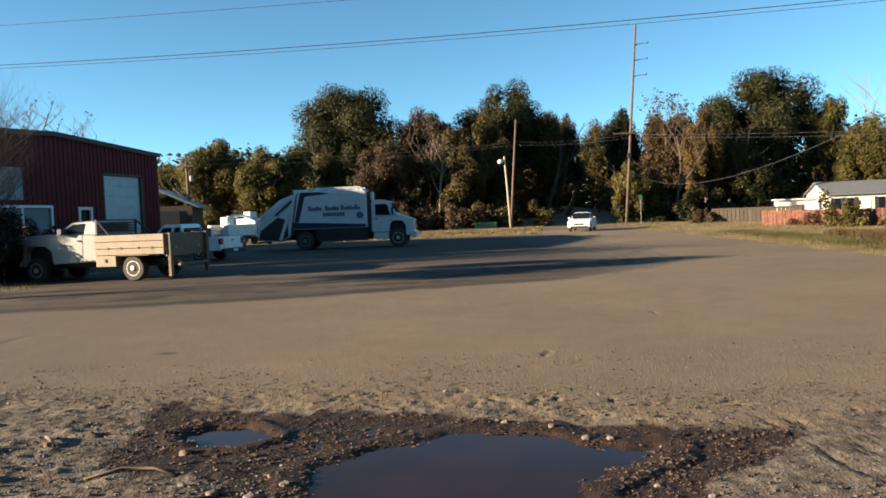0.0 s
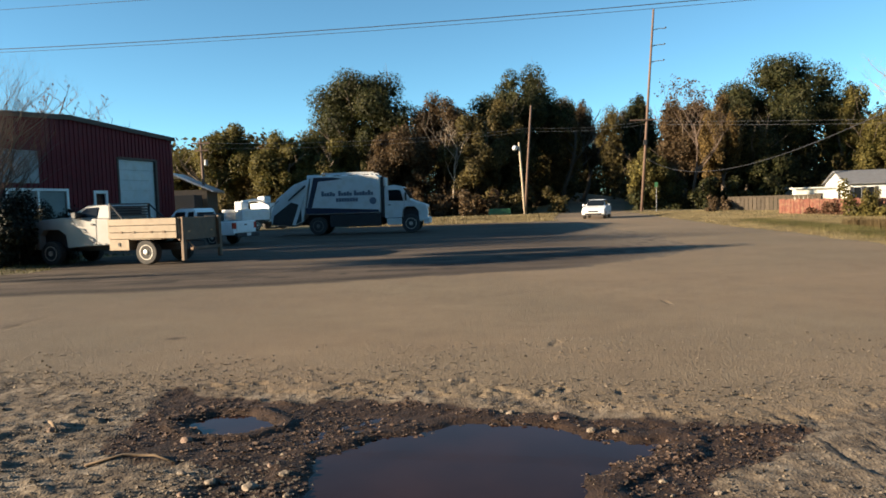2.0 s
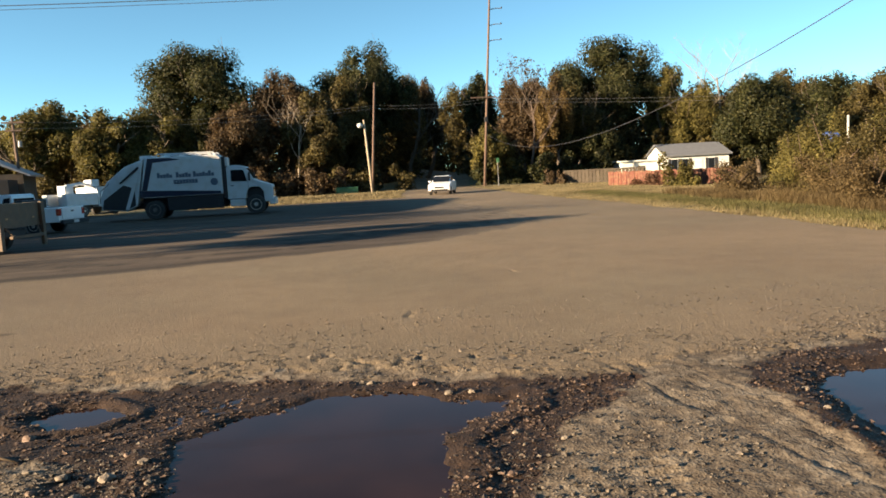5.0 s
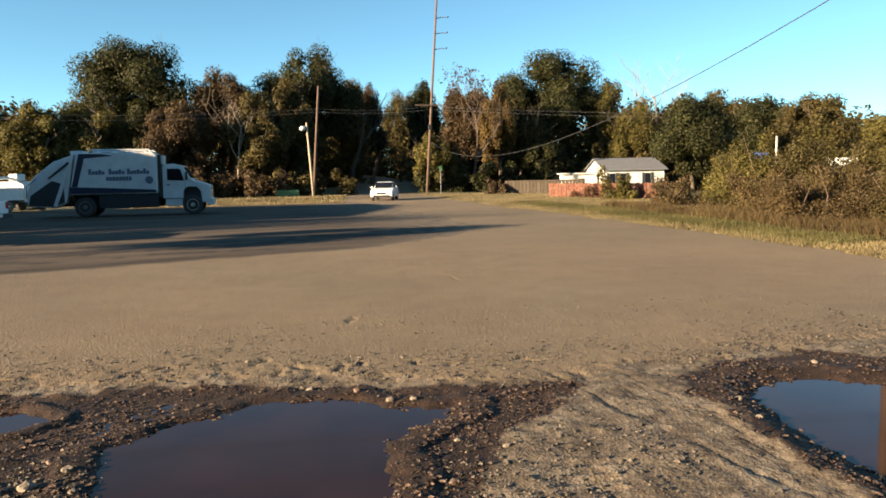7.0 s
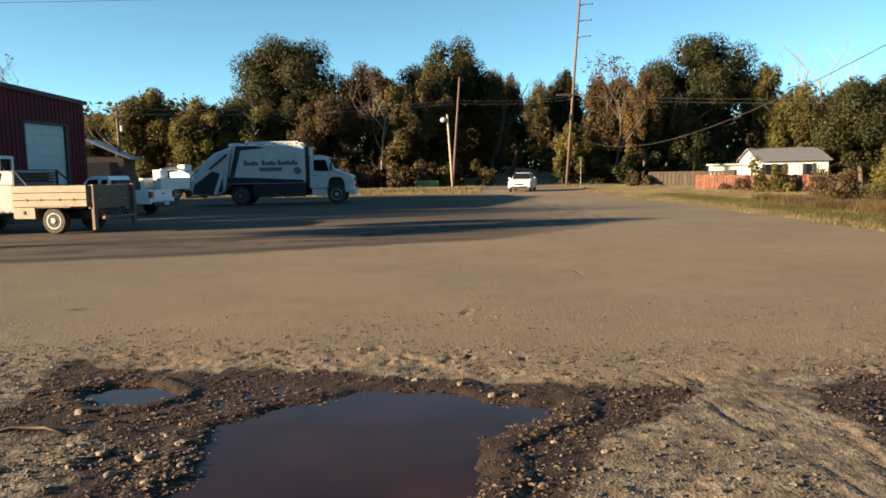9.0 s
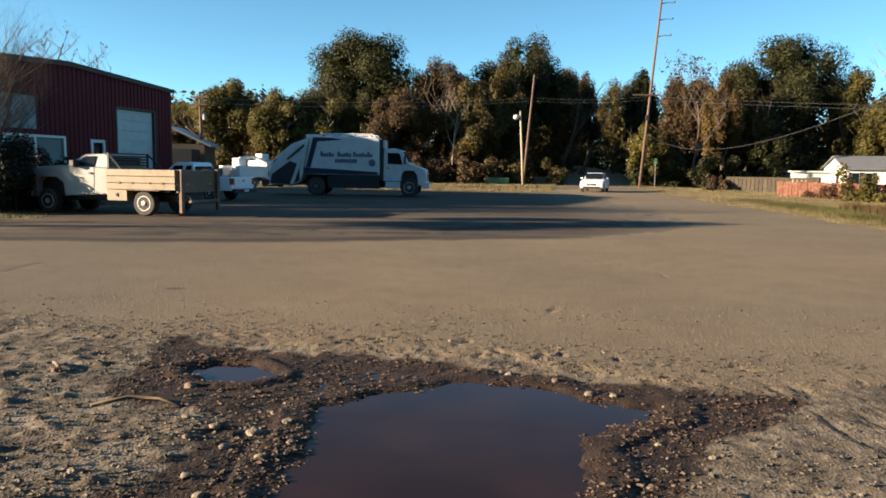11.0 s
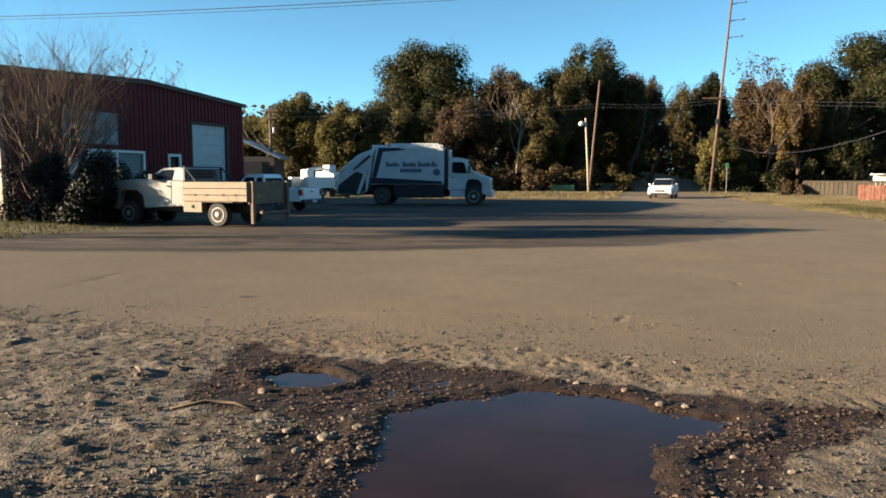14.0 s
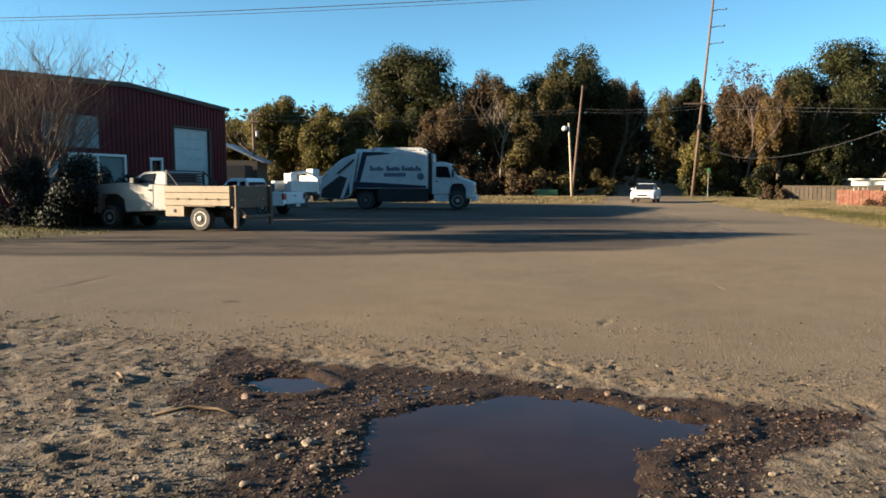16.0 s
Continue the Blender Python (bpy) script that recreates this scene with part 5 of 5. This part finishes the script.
        part("grab_rail", tube([(-2.3, y, 2.0), (-2.75, y + s * 0.06, 1.6), (-2.8, y, 1.0)], [0.02] * 3, 6), M_BLACK, tg)
    part("rear_step", box(-2.95, -2.6, -1.1, 1.1, 0.45, 0.53, 0.01), M_BROWNSTEEL, tg)
    cab = [(3.86, 0.85), (5.05, 0.85), (5.1, 1.25), (5.3, 1.45), (5.9, 1.45), (6.15, 1.2), (6.2, 0.62), (6.72, 0.62), (6.78, 1.1), (6.7, 1.52), (5.62, 1.84), (5.08, 2.58), (4.6, 2.68), (4.0, 2.66), (3.86, 2.55)]
    c = part("cab", prism(cab, -1.08, 1.08, 0.04, taper=lambda x, z: 1 - 0.05 * max(0, x - 5.6) - 0.06 * max(0, z - 1.8)), M_WHITE, v, "white truck cab")
    for s in (-1, 1):
        y = s * 1.06
        part("side_window", prism([(4.15, 1.82), (5.15, 1.78), (4.98, 2.35), (4.85, 2.42), (4.15, 2.42)], y - 0.02, y + 0.02), M_GLASS, c)
        part("door_seam", box(5.2, 5.215, s * 1.082 - 0.004, s * 1.082 + 0.004, 1.0, 2.2), M_BLACK, c)
        part("door_handle", box(4.1, 4.28, s * 1.085 - 0.015, s * 1.085 + 0.015, 1.55, 1.6), M_BLACK, c)
        part("wing_mirror", box(5.28, 5.4, s * 1.3 - 0.1, s * 1.3 + 0.1, 1.8, 2.25, 0.03), M_BLACK, c)
        part("mirror_arm", tube([(5.3, s * 1.06, 2.2), (5.34, s * 1.3, 2.22)], [0.015, 0.015], 5), M_BLACK, c)
        part("headlamp", box(6.58, 6.74, s * 0.8 - 0.2, s * 0.8 + 0.2, 1.08, 1.32, 0.03), M_LAMPCLEAR, c)
        part("step", box(4.0, 5.0, s * 0.98 - 0.14, s * 0.98 + 0.14, 0.45, 0.82, 0.02), M_WHITE, c)
    part("windscreen", prism([(5.56, 1.9), (5.1, 2.5), (5.13, 2.52), (5.6, 1.92)], -0.92, 0.92), M_GLASS, c)
    part("bumper", box(6.5, 6.88, -1.1, 1.1, 0.45, 0.8, 0.04), M_WHITE, c)
    part("grille", box(6.72, 6.8, -0.6, 0.6, 0.88, 1.4, 0.02), M_CHROME, c)
    # black panels added to stand in for the shade under the body
    for s in (-1, 1):
        part("side_skirt", box(0.65, 3.6, s * 1.08 - 0.05, s * 1.08 + 0.05, 0.42, 1.12, 0.02), M_BLACK, v)
    part("wheel_well", box(5.08, 6.16, -0.82, 0.82, 0.55, 1.44), M_BLACK, v)
    part("wheel_well", box(-0.72, 0.64, -0.66, 0.66, 0.5, 1.14), M_BLACK, v)
    part("battery_box", box(0.9, 3.6, -1.0, 1.0, 0.55, 1.05, 0.03), M_BLACK, v)
    for s in (-1, 1):
        wheel(v, 5.62, s * 0.98, 0.5, 0.28, s)
        wheel(v, 0.0, s * 0.92, 0.5, 0.5, s, rim=M_RIMDARK)
    # a short bonnet close behind the packer body; the wheels keep their round shape
    for o in v.children_recursive:
        turning = o.name.startswith(("tyre", "rim"))
        for q in o.data.vertices:
            x = q.co.x
            if turning:
                q.co.x += 0.22 if x > 3 else 0.72
            else:
                q.co.x = 4.3 + (x - 3.7) * 0.955 if x <= 3.7 else (4.3 + (x - 3.7) * 0.7 if x < 3.86 else 6.85 + (x - 6.88) * 0.807)
                q.co.z = 0.5 + (q.co.z - 0.5) * 0.97 if q.co.z > 0.5 else q.co.z


refuse_truck()


def small_pickup():
    v = thing("pickup_truck", placed(-10.55, 32.7, 162), "white compact pickup with red tail lamps behind the work truck", "truck")
    body = [(-1.15, 0.45), (-0.42, 0.45), (-0.3, 0.72), (0.3, 0.72), (0.42, 0.42), (2.45, 0.42), (2.55, 0.75), (3.2, 0.75), (3.3, 0.42), (3.6, 0.45), (3.65, 0.85), (3.4, 1.02), (2.45, 1.08), (0.9, 1.06), (-1.15, 1.06)]
    part("body", prism(body, -0.86, 0.86, 0.03), M_CARWHITE, v)
    # black sheet on the solid body, painted shade for the bed's hollow
    part("bed_opening", box(-1.05, 0.75, -0.72, 0.72, 1.05, 1.065), M_BLACK, v)
    part("cab", prism([(0.85, 1.04), (2.55, 1.06), (2.0, 1.62), (1.8, 1.68), (1.05, 1.68), (0.95, 1.6)], -0.78, 0.78, 0.03, taper=lambda x, z: 1 - 0.14 * max(0, z - 1.05) / 0.6), M_CARWHITE, v)
    for s in (-1, 1):
        for x0, x1 in ((1.02, 1.38), (1.48, 2.05)):
            g = prism([(x0, 1.14), (x1 + 0.12 * (x1 > 2), 1.14), (x1 - 0.08, 1.52), (x0, 1.54)], -0.01, 0.01)
            for q in g.verts:
                q.co.y += s * (0.785 - 0.11 * (q.co.z - 1.05) / 0.6)
            part("side_window", g, M_GLASS, v)
        part("tail_lamp", box(-1.175, -1.06, s * 0.76 - 0.08, s * 0.76 + 0.11, 0.72, 1.0, 0.015), M_LAMPRED, v)
        wheel(v, 0.0, s * 0.74, 0.34, 0.22, s)
        wheel(v, 2.88, s * 0.74, 0.34, 0.22, s)
    part("rear_window", box(0.90, 0.93, -0.6, 0.6, 1.16, 1.5), M_GLASS, v)
    part("windscreen", prism([(2.5, 1.1), (2.06, 1.56), (2.09, 1.57), (2.54, 1.11)], -0.66, 0.66), M_GLASS, v)
    g = part("tail_gate", box(-1.185, -1.15, -0.64, 0.64, 0.58, 1.05, 0.012), M_CARWHITE, v)
    part("gate_handle", box(-1.2, -1.185, -0.09, 0.09, 0.86, 0.92), M_BLACK, g)
    part("rear_bumper", box(-1.34, -1.18, -0.85, 0.85, 0.36, 0.54, 0.03), M_BLACK, v)
    part("number_plate", box(-1.355, -1.342, -0.16, 0.16, 0.40, 0.52), M_WHITE, v)
    part("bed_tool_box", box(0.45, 0.82, -0.75, 0.75, 1.06, 1.42, 0.03), M_BLACK, v)


small_pickup()


def sedan():
    v = thing("car", placed(11.2, 57.0, -108), "white saloon car standing in the side street", "car")
    body = [(-0.95, 0.32), (-0.4, 0.28), (-0.3, 0.55), (0.3, 0.55), (0.4, 0.26), (2.25, 0.26), (2.35, 0.55), (2.95, 0.55), (3.05, 0.26), (3.5, 0.3), (3.6, 0.6), (3.4, 0.78), (2.4, 0.92), (-0.2, 0.98), (-0.95, 0.92)]
    part("body", prism(body, -0.88, 0.88, 0.05, taper=lambda x, z: 1 - 0.08 * max(0, x - 2.7) - 0.08 * max(0, -x - 0.3)), M_CARWHITE, v)
    part("cabin", prism([(-0.45, 0.94), (2.35, 0.9), (1.5, 1.36), (1.3, 1.42), (0.35, 1.42), (0.1, 1.36)], -0.76, 0.76, 0.05, taper=lambda x, z: 1 - 0.22 * max(0, z - 0.92) / 0.5), M_CARWHITE, v)
    for s in (-1, 1):
        g = prism([(-0.1, 1.0), (2.0, 0.98), (1.42, 1.32), (0.3, 1.33)], -0.01, 0.01)
        for q in g.verts:
            q.co.y += s * (0.755 - 0.16 * (q.co.z - 0.92) / 0.5)
        part("side_window", g, M_GLASS, v)
        part("headlamp", box(3.4, 3.56, s * 0.62 - 0.17, s * 0.62 + 0.17, 0.55, 0.72, 0.03), M_LAMPCLEAR, v)
        part("tail_lamp", box(-0.98, -0.9, s * 0.66 - 0.15, s * 0.66 + 0.15, 0.65, 0.82, 0.02), M_LAMPRED, v)
        part("wing_mirror", box(1.75, 1.88, s * 0.95 - 0.08, s * 0.95 + 0.08, 0.95, 1.07, 0.02), M_CARWHITE, v)
        wheel(v, 0.0, s * 0.76, 0.31, 0.2, s)
        wheel(v, 2.65, s * 0.76, 0.31, 0.2, s)
    part("windscreen", prism([(2.28, 0.95), (1.53, 1.36), (1.56, 1.38), (2.34, 0.965)], -0.64, 0.64), M_GLASS, v)
    part("rear_window", prism([(-0.4, 0.99), (0.06, 1.34), (0.04, 1.36), (-0.44, 1.0)], -0.62, 0.62), M_GLASS, v)
    part("grille", box(3.55, 3.62, -0.35, 0.35, 0.5, 0.62, 0.02), M_BLACK, v)
    part("air_intake", box(3.5, 3.6, -0.6, 0.6, 0.3, 0.42, 0.02), M_BLACK, v)


sedan()


def service_truck():
    """White equipment seen between the small pickup and the refuse truck."""
    v = thing("service_truck", placed(-15.0, 52.0, 60), "white service truck with side boxes and a lifting arm", "truck")
    part("cab", prism([(1.2, 0.6), (3.4, 0.6), (3.4, 1.2), (2.5, 1.35), (2.0, 1.95), (1.2, 1.95)], -0.95, 0.95, 0.05), M_WHITE, v)
    part("windscreen", prism([(2.46, 1.4), (2.04, 1.88), (2.08, 1.9), (2.5, 1.42)], -0.8, 0.8), M_GLASS, v)
    for s in (-1, 1):
        part("side_box", box(-1.5, 1.1, s * 0.8 - 0.22, s * 0.8 + 0.22, 0.75, 1.55, 0.03), M_WHITE, v)
        wheel(v, 0.0, s * 0.8, 0.38, 0.25, s)
        wheel(v, 2.7, s * 0.8, 0.38, 0.25, s)
    part("chassis", box(-1.5, 3.2, -0.45, 0.45, 0.45, 0.75), M_BLACK, v)
    part("turret", box(-0.9, -0.2, -0.35, 0.35, 0.75, 2.1, 0.06), M_WHITE, v)
    part("lifting_arm", tube([(-0.5, 0, 2.05), (0.8, 0.1, 2.2), (1.6, 0.1, 2.1)], [0.12, 0.1, 0.09], 8), M_WHITE, v)
    part("bucket", box(1.5, 2.2, -0.2, 0.5, 1.98, 2.45, 0.06), M_WHITE, v)


service_truck()
t = thing("parked_car", placed(-15.3, 44.5, 172), "pale car behind the white pickup in the yard", "car")
part("body", prism([(-0.9, 0.35), (3.4, 0.35), (3.45, 0.7), (2.5, 0.92), (-0.9, 0.95)], -0.85, 0.85, 0.06), M_WHITE, t)
part("cabin", prism([(-0.5, 0.93), (2.3, 0.9), (1.5, 1.42), (0.1, 1.42)], -0.74, 0.74, 0.06), M_GLASS, t)
for s in (-1, 1):
    wheel(t, 0.0, s * 0.74, 0.31, 0.2, s)
    wheel(t, 2.6, s * 0.74, 0.31, 0.2, s)


# ---- poles and wires ----
def wooden_pole(x, y, h, r, label, lean=(0, 0), mat=M_POLE, name="utility_pole", z=None):
    gz = float(terrain(np.array([float(x)]), np.array([float(y)]))[0][0]) if z is None else z
    t = thing(name, pose(x, y, gz), label, "pole", "wooden poles")
    part("post", tube([(0, 0, -0.3), (lean[0] * 0.5, lean[1] * 0.5, h / 2), (lean[0], lean[1], h)], [r, r * 0.85, r * 0.68], 10), mat, t, smooth=True)
    return t


tall = wooden_pole(18.5, 72.7, 19.6, 0.15, "tall leaning wooden power pole with three side arms", (1.35, -0.4))
for k, z in enumerate((17.75, 16.2, 14.65)):
    x = 1.35 * z / 19.6
    part("side_arm", tube([(x, -0.3, z - 0.12), (x + 0.7, -0.32, z + 0.02), (x + 1.3, -0.34, z)], [0.05, 0.045, 0.035], 6), M_WIREPALE, tall)
    part("insulator", lathe_y([(-0.05, 0.05), (0, 0.09), (0.05, 0.05)], -0.34, x + 1.3, z + 0.08, 8), M_BLACK, tall)
part("junction_box", box(0.2, 0.55, -0.5, -0.3, 6.5, 7.0, 0.03), M_BLACK, tall)
part("cross_arm", box(-1.1, 1.6, -0.36, -0.26, 8.9, 9.03, 0.01), M_POLE, tall)

p2 = wooden_pole(6.85, 72.2, 10.75, 0.14, "brown utility pole at the far verge", (0.85, 0))
lamp = wooden_pole(6.75, 70.9, 7.1, 0.13, "pale pole with a white street lamp", (-0.45, 0), M_POLEPALE, "street_lamp")
part("lamp_arm", tube([(-0.42, 0, 6.7), (-0.75, -0.1, 6.72)], [0.03, 0.03], 6), M_WIREPALE, lamp)
bm = bmesh.new()
bmesh.ops.create_uvsphere(bm, u_segments=14, v_segments=10, radius=0.28)
bmesh.ops.transform(bm, matrix=Matrix.Translation((-0.85, -0.1, 6.55)) @ Matrix.Diagonal((1.0, 1.0, 0.85, 1)), verts=bm.verts)
part("lamp_head", bm, M_WHITE, lamp, "white round lamp head", smooth=True)
lp = wooden_pole(-23.0, 66.3, 8.1, 0.15, "brown utility pole with a cross arm beyond the yard", (-0.15, 0))
part("cross_arm", box(-0.95, 0.75, -0.2, -0.1, 7.55, 7.68, 0.01), M_POLE, lp)
part("cross_arm", box(-0.75, 0.55, -0.2, -0.1, 6.9, 7.02, 0.01), M_POLE, lp)
part("transformer", tube([(0.3, -0.1, 5.6), (0.3, -0.1, 6.1)], [0.16, 0.16], 10), M_WIREPALE, lp)
wooden_pole(26.0, 30.8, 3.3, 0.075, "pale grey post in the thicket", mat=M_CONCRETE, name="post")
near = wooden_pole(12.75, 11.6, 10.5, 0.16, "wooden power pole beside the road", (-0.1, 0.1))
part("cross_arm", box(-1.0, 0.9, -0.06, 0.06, 9.6, 9.72, 0.01), M_POLE, near)
wooden_pole(4.3, 74.5, 2.6, 0.1, "short wooden post on the far verge", name="post")


def wire(a, b, sag, r, mat, label):
    pts = []
    for k in range(25):
        t = k / 24
        p = Vector(a).lerp(Vector(b), t)
        p.z -= sag * 4 * t * (1 - t)
        pts.append(p)
    tagged(link_mesh("overhead_wire", tube(pts, [r] * 25, 5), mat), label, "wire", "overhead wires")


wire((-60, 37.0, 10.92), (45, 22.0, 10.19), 1.99, 0.016, M_WIRE, "black overhead power cable across the street")
wire((-60, 37.0, 10.82), (45, 22.0, 10.0), 1.99, 0.010, M_WIRE, "thin black overhead cable under another")
wire((-60, 37.3, 11.7), (45, 22.3, 10.9), 0.95, 0.010, M_WIRE, "thin overhead wire above the street")
wire((18.95, 72.5, 5.32), (12.7, 11.7, 5.75), 2.53, 0.013, M_WIRE, "grey sagging cable between two poles")
for dz in (0, 0.5):
    wire((-23.5, 66.2, 7.7 - dz), (7.6, 72.2, 8.6 - dz * 0.6), 0.5, 0.008, M_WIREPALE, "thin wire along the yard's far end")
    wire((7.6, 72.2, 8.6 - dz * 0.6), (18.9, 72.5, 8.9 - dz * 0.6), 0.25, 0.009, M_WIREPALE, "thin wire over the side street")
    wire((19.5, 72.5, 8.9 - dz * 0.6), (72, 58, 7.6 - dz), 0.6, 0.008, M_WIREPALE, "thin wire past the houses")


# ---- houses, fences and small things ----
def white_house():
    h = thing("house", pose(39.6, 74.0, -0.75, 0, 0, -12), "white clapboard house with a grey shingle roof behind the fence", "house")
    # local x along the ridge, y to the back; gable end at the left
    n, d, ev, rg = 6.8, 8.0, 2.95, 4.2
    part("front_wall", box(0, n, 0, 0.15, 0, ev), M_SIDING, h)
    part("back_wall", box(0, n, d - 0.15, d, 0, ev), M_SIDING, h)
    for x in (0.0, n - 0.15):
        bm = bmesh.new()
        a = [(0.15, 0), (d - 0.15, 0), (d - 0.15, ev), (d / 2, rg - 0.1), (0.15, ev)]
        va = [bm.verts.new((x, y, z)) for y, z in a]
        vb = [bm.verts.new((x + 0.15, y, z)) for y, z in a]
        bm.faces.new(va), bm.faces.new(vb[::-1])
        for i in range(5):
            bm.faces.new((va[i], vb[i], vb[(i + 1) % 5], va[(i + 1) % 5]))
        bmesh.ops.recalc_face_normals(bm, faces=bm.faces[:])
        part("gable_wall", bm, M_SIDING, h)
    for s in (0, 1):
        bm = bmesh.new()
        y0, y1, z0, z1 = (-0.35, d / 2, ev - 0.12, rg) if s == 0 else (d / 2, d + 0.35, rg, ev - 0.12)
        vs = [bm.verts.new((x, y, z + o)) for o in (0, 0.12) for x, y, z in ((-0.3, y0, z0), (n + 0.3, y0, z0), (n + 0.3, y1, z1), (-0.3, y1, z1))]
        for q in ((0, 1, 2, 3), (7, 6, 5, 4), (0, 4, 5, 1), (1, 5, 6, 2), (2, 6, 7, 3), (3, 7, 4, 0)):
            bm.faces.new([vs[i] for i in q])
        bmesh.ops.recalc_face_normals(bm, faces=bm.faces[:])
        part("roof", bm, M_SHINGLE, h)
    for k in range(9):
        part("clapboard", box(0.0, n, -0.02, 0.0, 0.1 + k * 0.32, 0.1 + k * 0.32 + 0.3), M_SIDING, h)
    for x in (0.55, 1.75, 4.6):
        w = part("window", box(x, x + 0.6, -0.05, -0.03, 1.1, 2.5), M_GLASS, h)
        part("window_frame", box(x - 0.06, x + 0.66, -0.07, -0.051, 2.5, 2.6), M_WHITE, w)
        part("window_sill", box(x - 0.06, x + 0.66, -0.1, -0.051, 1.02, 1.1), M_WHITE, w)
        for q in (x - 0.36, x + 0.67):
            part("shutter", box(q, q + 0.28, -0.07, -0.03, 1.05, 2.55), M_SHUTTER, h)
    part("door", box(3.2, 3.9, -0.05, -0.025, 0.3, 2.4), M_WHITE, h)
    # low wing at the gable end
    part("wing_wall", box(-4.4, -0.32, 2.2, 7.0, 0, 2.5), M_SIDING, h)
    part("wing_roof", box(-4.7, -0.32, 1.9, 7.3, 2.51, 2.66, 0.02), M_SIDING, h)
    part("wing_window", box(-2.6, -1.8, 2.16, 2.198, 1.0, 2.0), M_GLASS, h)
    return h


white_house()

t = thing("shed", pose(44.0, 47.5, -0.2, 0, 0, -45), "low shed with a white metal roof behind the thicket", "shed")
part("wall", box(0, 6, 0, 4, 0, 2.2), M_TANWALL, t)
part("roof", prism([(-0.3, 2.2), (6.3, 2.2), (5.6, 2.75), (0.4, 2.75)], -0.3, 4.3, 0.02), M_WHITE, t)

t = thing("shed", pose(-26.5, 62.0, 0, 0, 0, 8), "grey-roofed shed with a lean-to whose shaded inside is a solid black block", "shed")
part("wall", box(0, 4.6, 2, 7, 0, 3.4), M_TANWALL, t)
part("roof", prism([(-0.4, 4.6), (1.6, 5.0), (5.2, 3.3), (5.2, 3.15), (1.6, 4.82), (-0.4, 4.4)], 1.6, 7.4, 0.0), M_ROOFSTEEL, t)
# solid block; its black stands in for the shade inside the open lean-to
part("lean_to", box(0.6, 4.2, -1.4, 1.9, 0, 2.9, 0.02), M_BLACK, t)

t = thing("fence", pose(22.2, 50.2, 0.0, 0, 0, -75.7), "rust-red board fence half hidden by weeds", "fence", kind="")
for k in range(40):
    x = k * 0.29
    part("board", box(x, x + 0.27, -0.02 + 0.008 * (k % 3), 0.02 + 0.008 * (k % 3), 0.0, 1.05 + 0.03 * math.sin(k * 2.3)), M_FENCE, t)
for k in range(5):
    part("fence_post", box(k * 2.8 + 0.1, k * 2.8 + 0.2, 0.04, 0.14, -0.2, 1.05), M_FENCE, t)
for z in (0.3, 0.8):
    part("rail", box(0, 11.6, 0.04, 0.08, z, z + 0.09), M_FENCE, t)
brush("weeds", 22.9, 47.0, 24.2, 42.0, 0.9, 1.0, L_RUST, "dry weeds growing up the red fence", 331, 3600, 0.07)

t = thing("fence", pose(24.6, 66.0, -0.1, 0, 0, -22), "low grey wooden fence with a rail", "fence")
for k in range(22):
    part("board", box(k * 0.34, k * 0.34 + 0.30, -0.02, 0.02, 0.0, 1.3), M_FENCEGREY, t)
part("rail", box(0, 7.5, -0.06, -0.02, 1.2, 1.34), M_FENCEGREY, t)
brush("weeds", 24.2, 65.9, 24.8, 65.8, 1.4, 0.9, L_BROWN, "dry vine over the end of the grey fence", 332, 700, 0.1, lobes=3)

t = thing("street_sign", pose(18.6, 67.6, 0.05, 0, 0, 0), "small green sign on a thin post", "sign")
part("sign_post", tube([(0, 0, -0.2), (0, 0, 2.4)], [0.03, 0.03], 6), M_WIREPALE, t)
part("sign_plate", box(-0.14, 0.14, -0.02, 0.02, 2.3, 2.75), M_GREEN, t)
t = thing("bench_box", pose(4.4, 73.2, 0.35, 0, 0, 5), "low green plastic box at the far verge", "box")
part("box_body", box(-1.1, 1.1, -0.3, 0.3, -0.3, 0.4, 0.05), M_GREEN, t)
t = thing("tarpaulin", pose(31.0, 38.2, 2.2, 0, 8, -40), "blue tarpaulin seen through the thicket", "tarpaulin")
part("sheet", box(-0.45, 0.45, -0.2, 0.2, 0, 0.6, 0.1), M_BLUE, t)
part("stand", box(-0.4, 0.4, -0.2, 0.2, -2.4, 0, 0.02), M_WOODDARK, t)
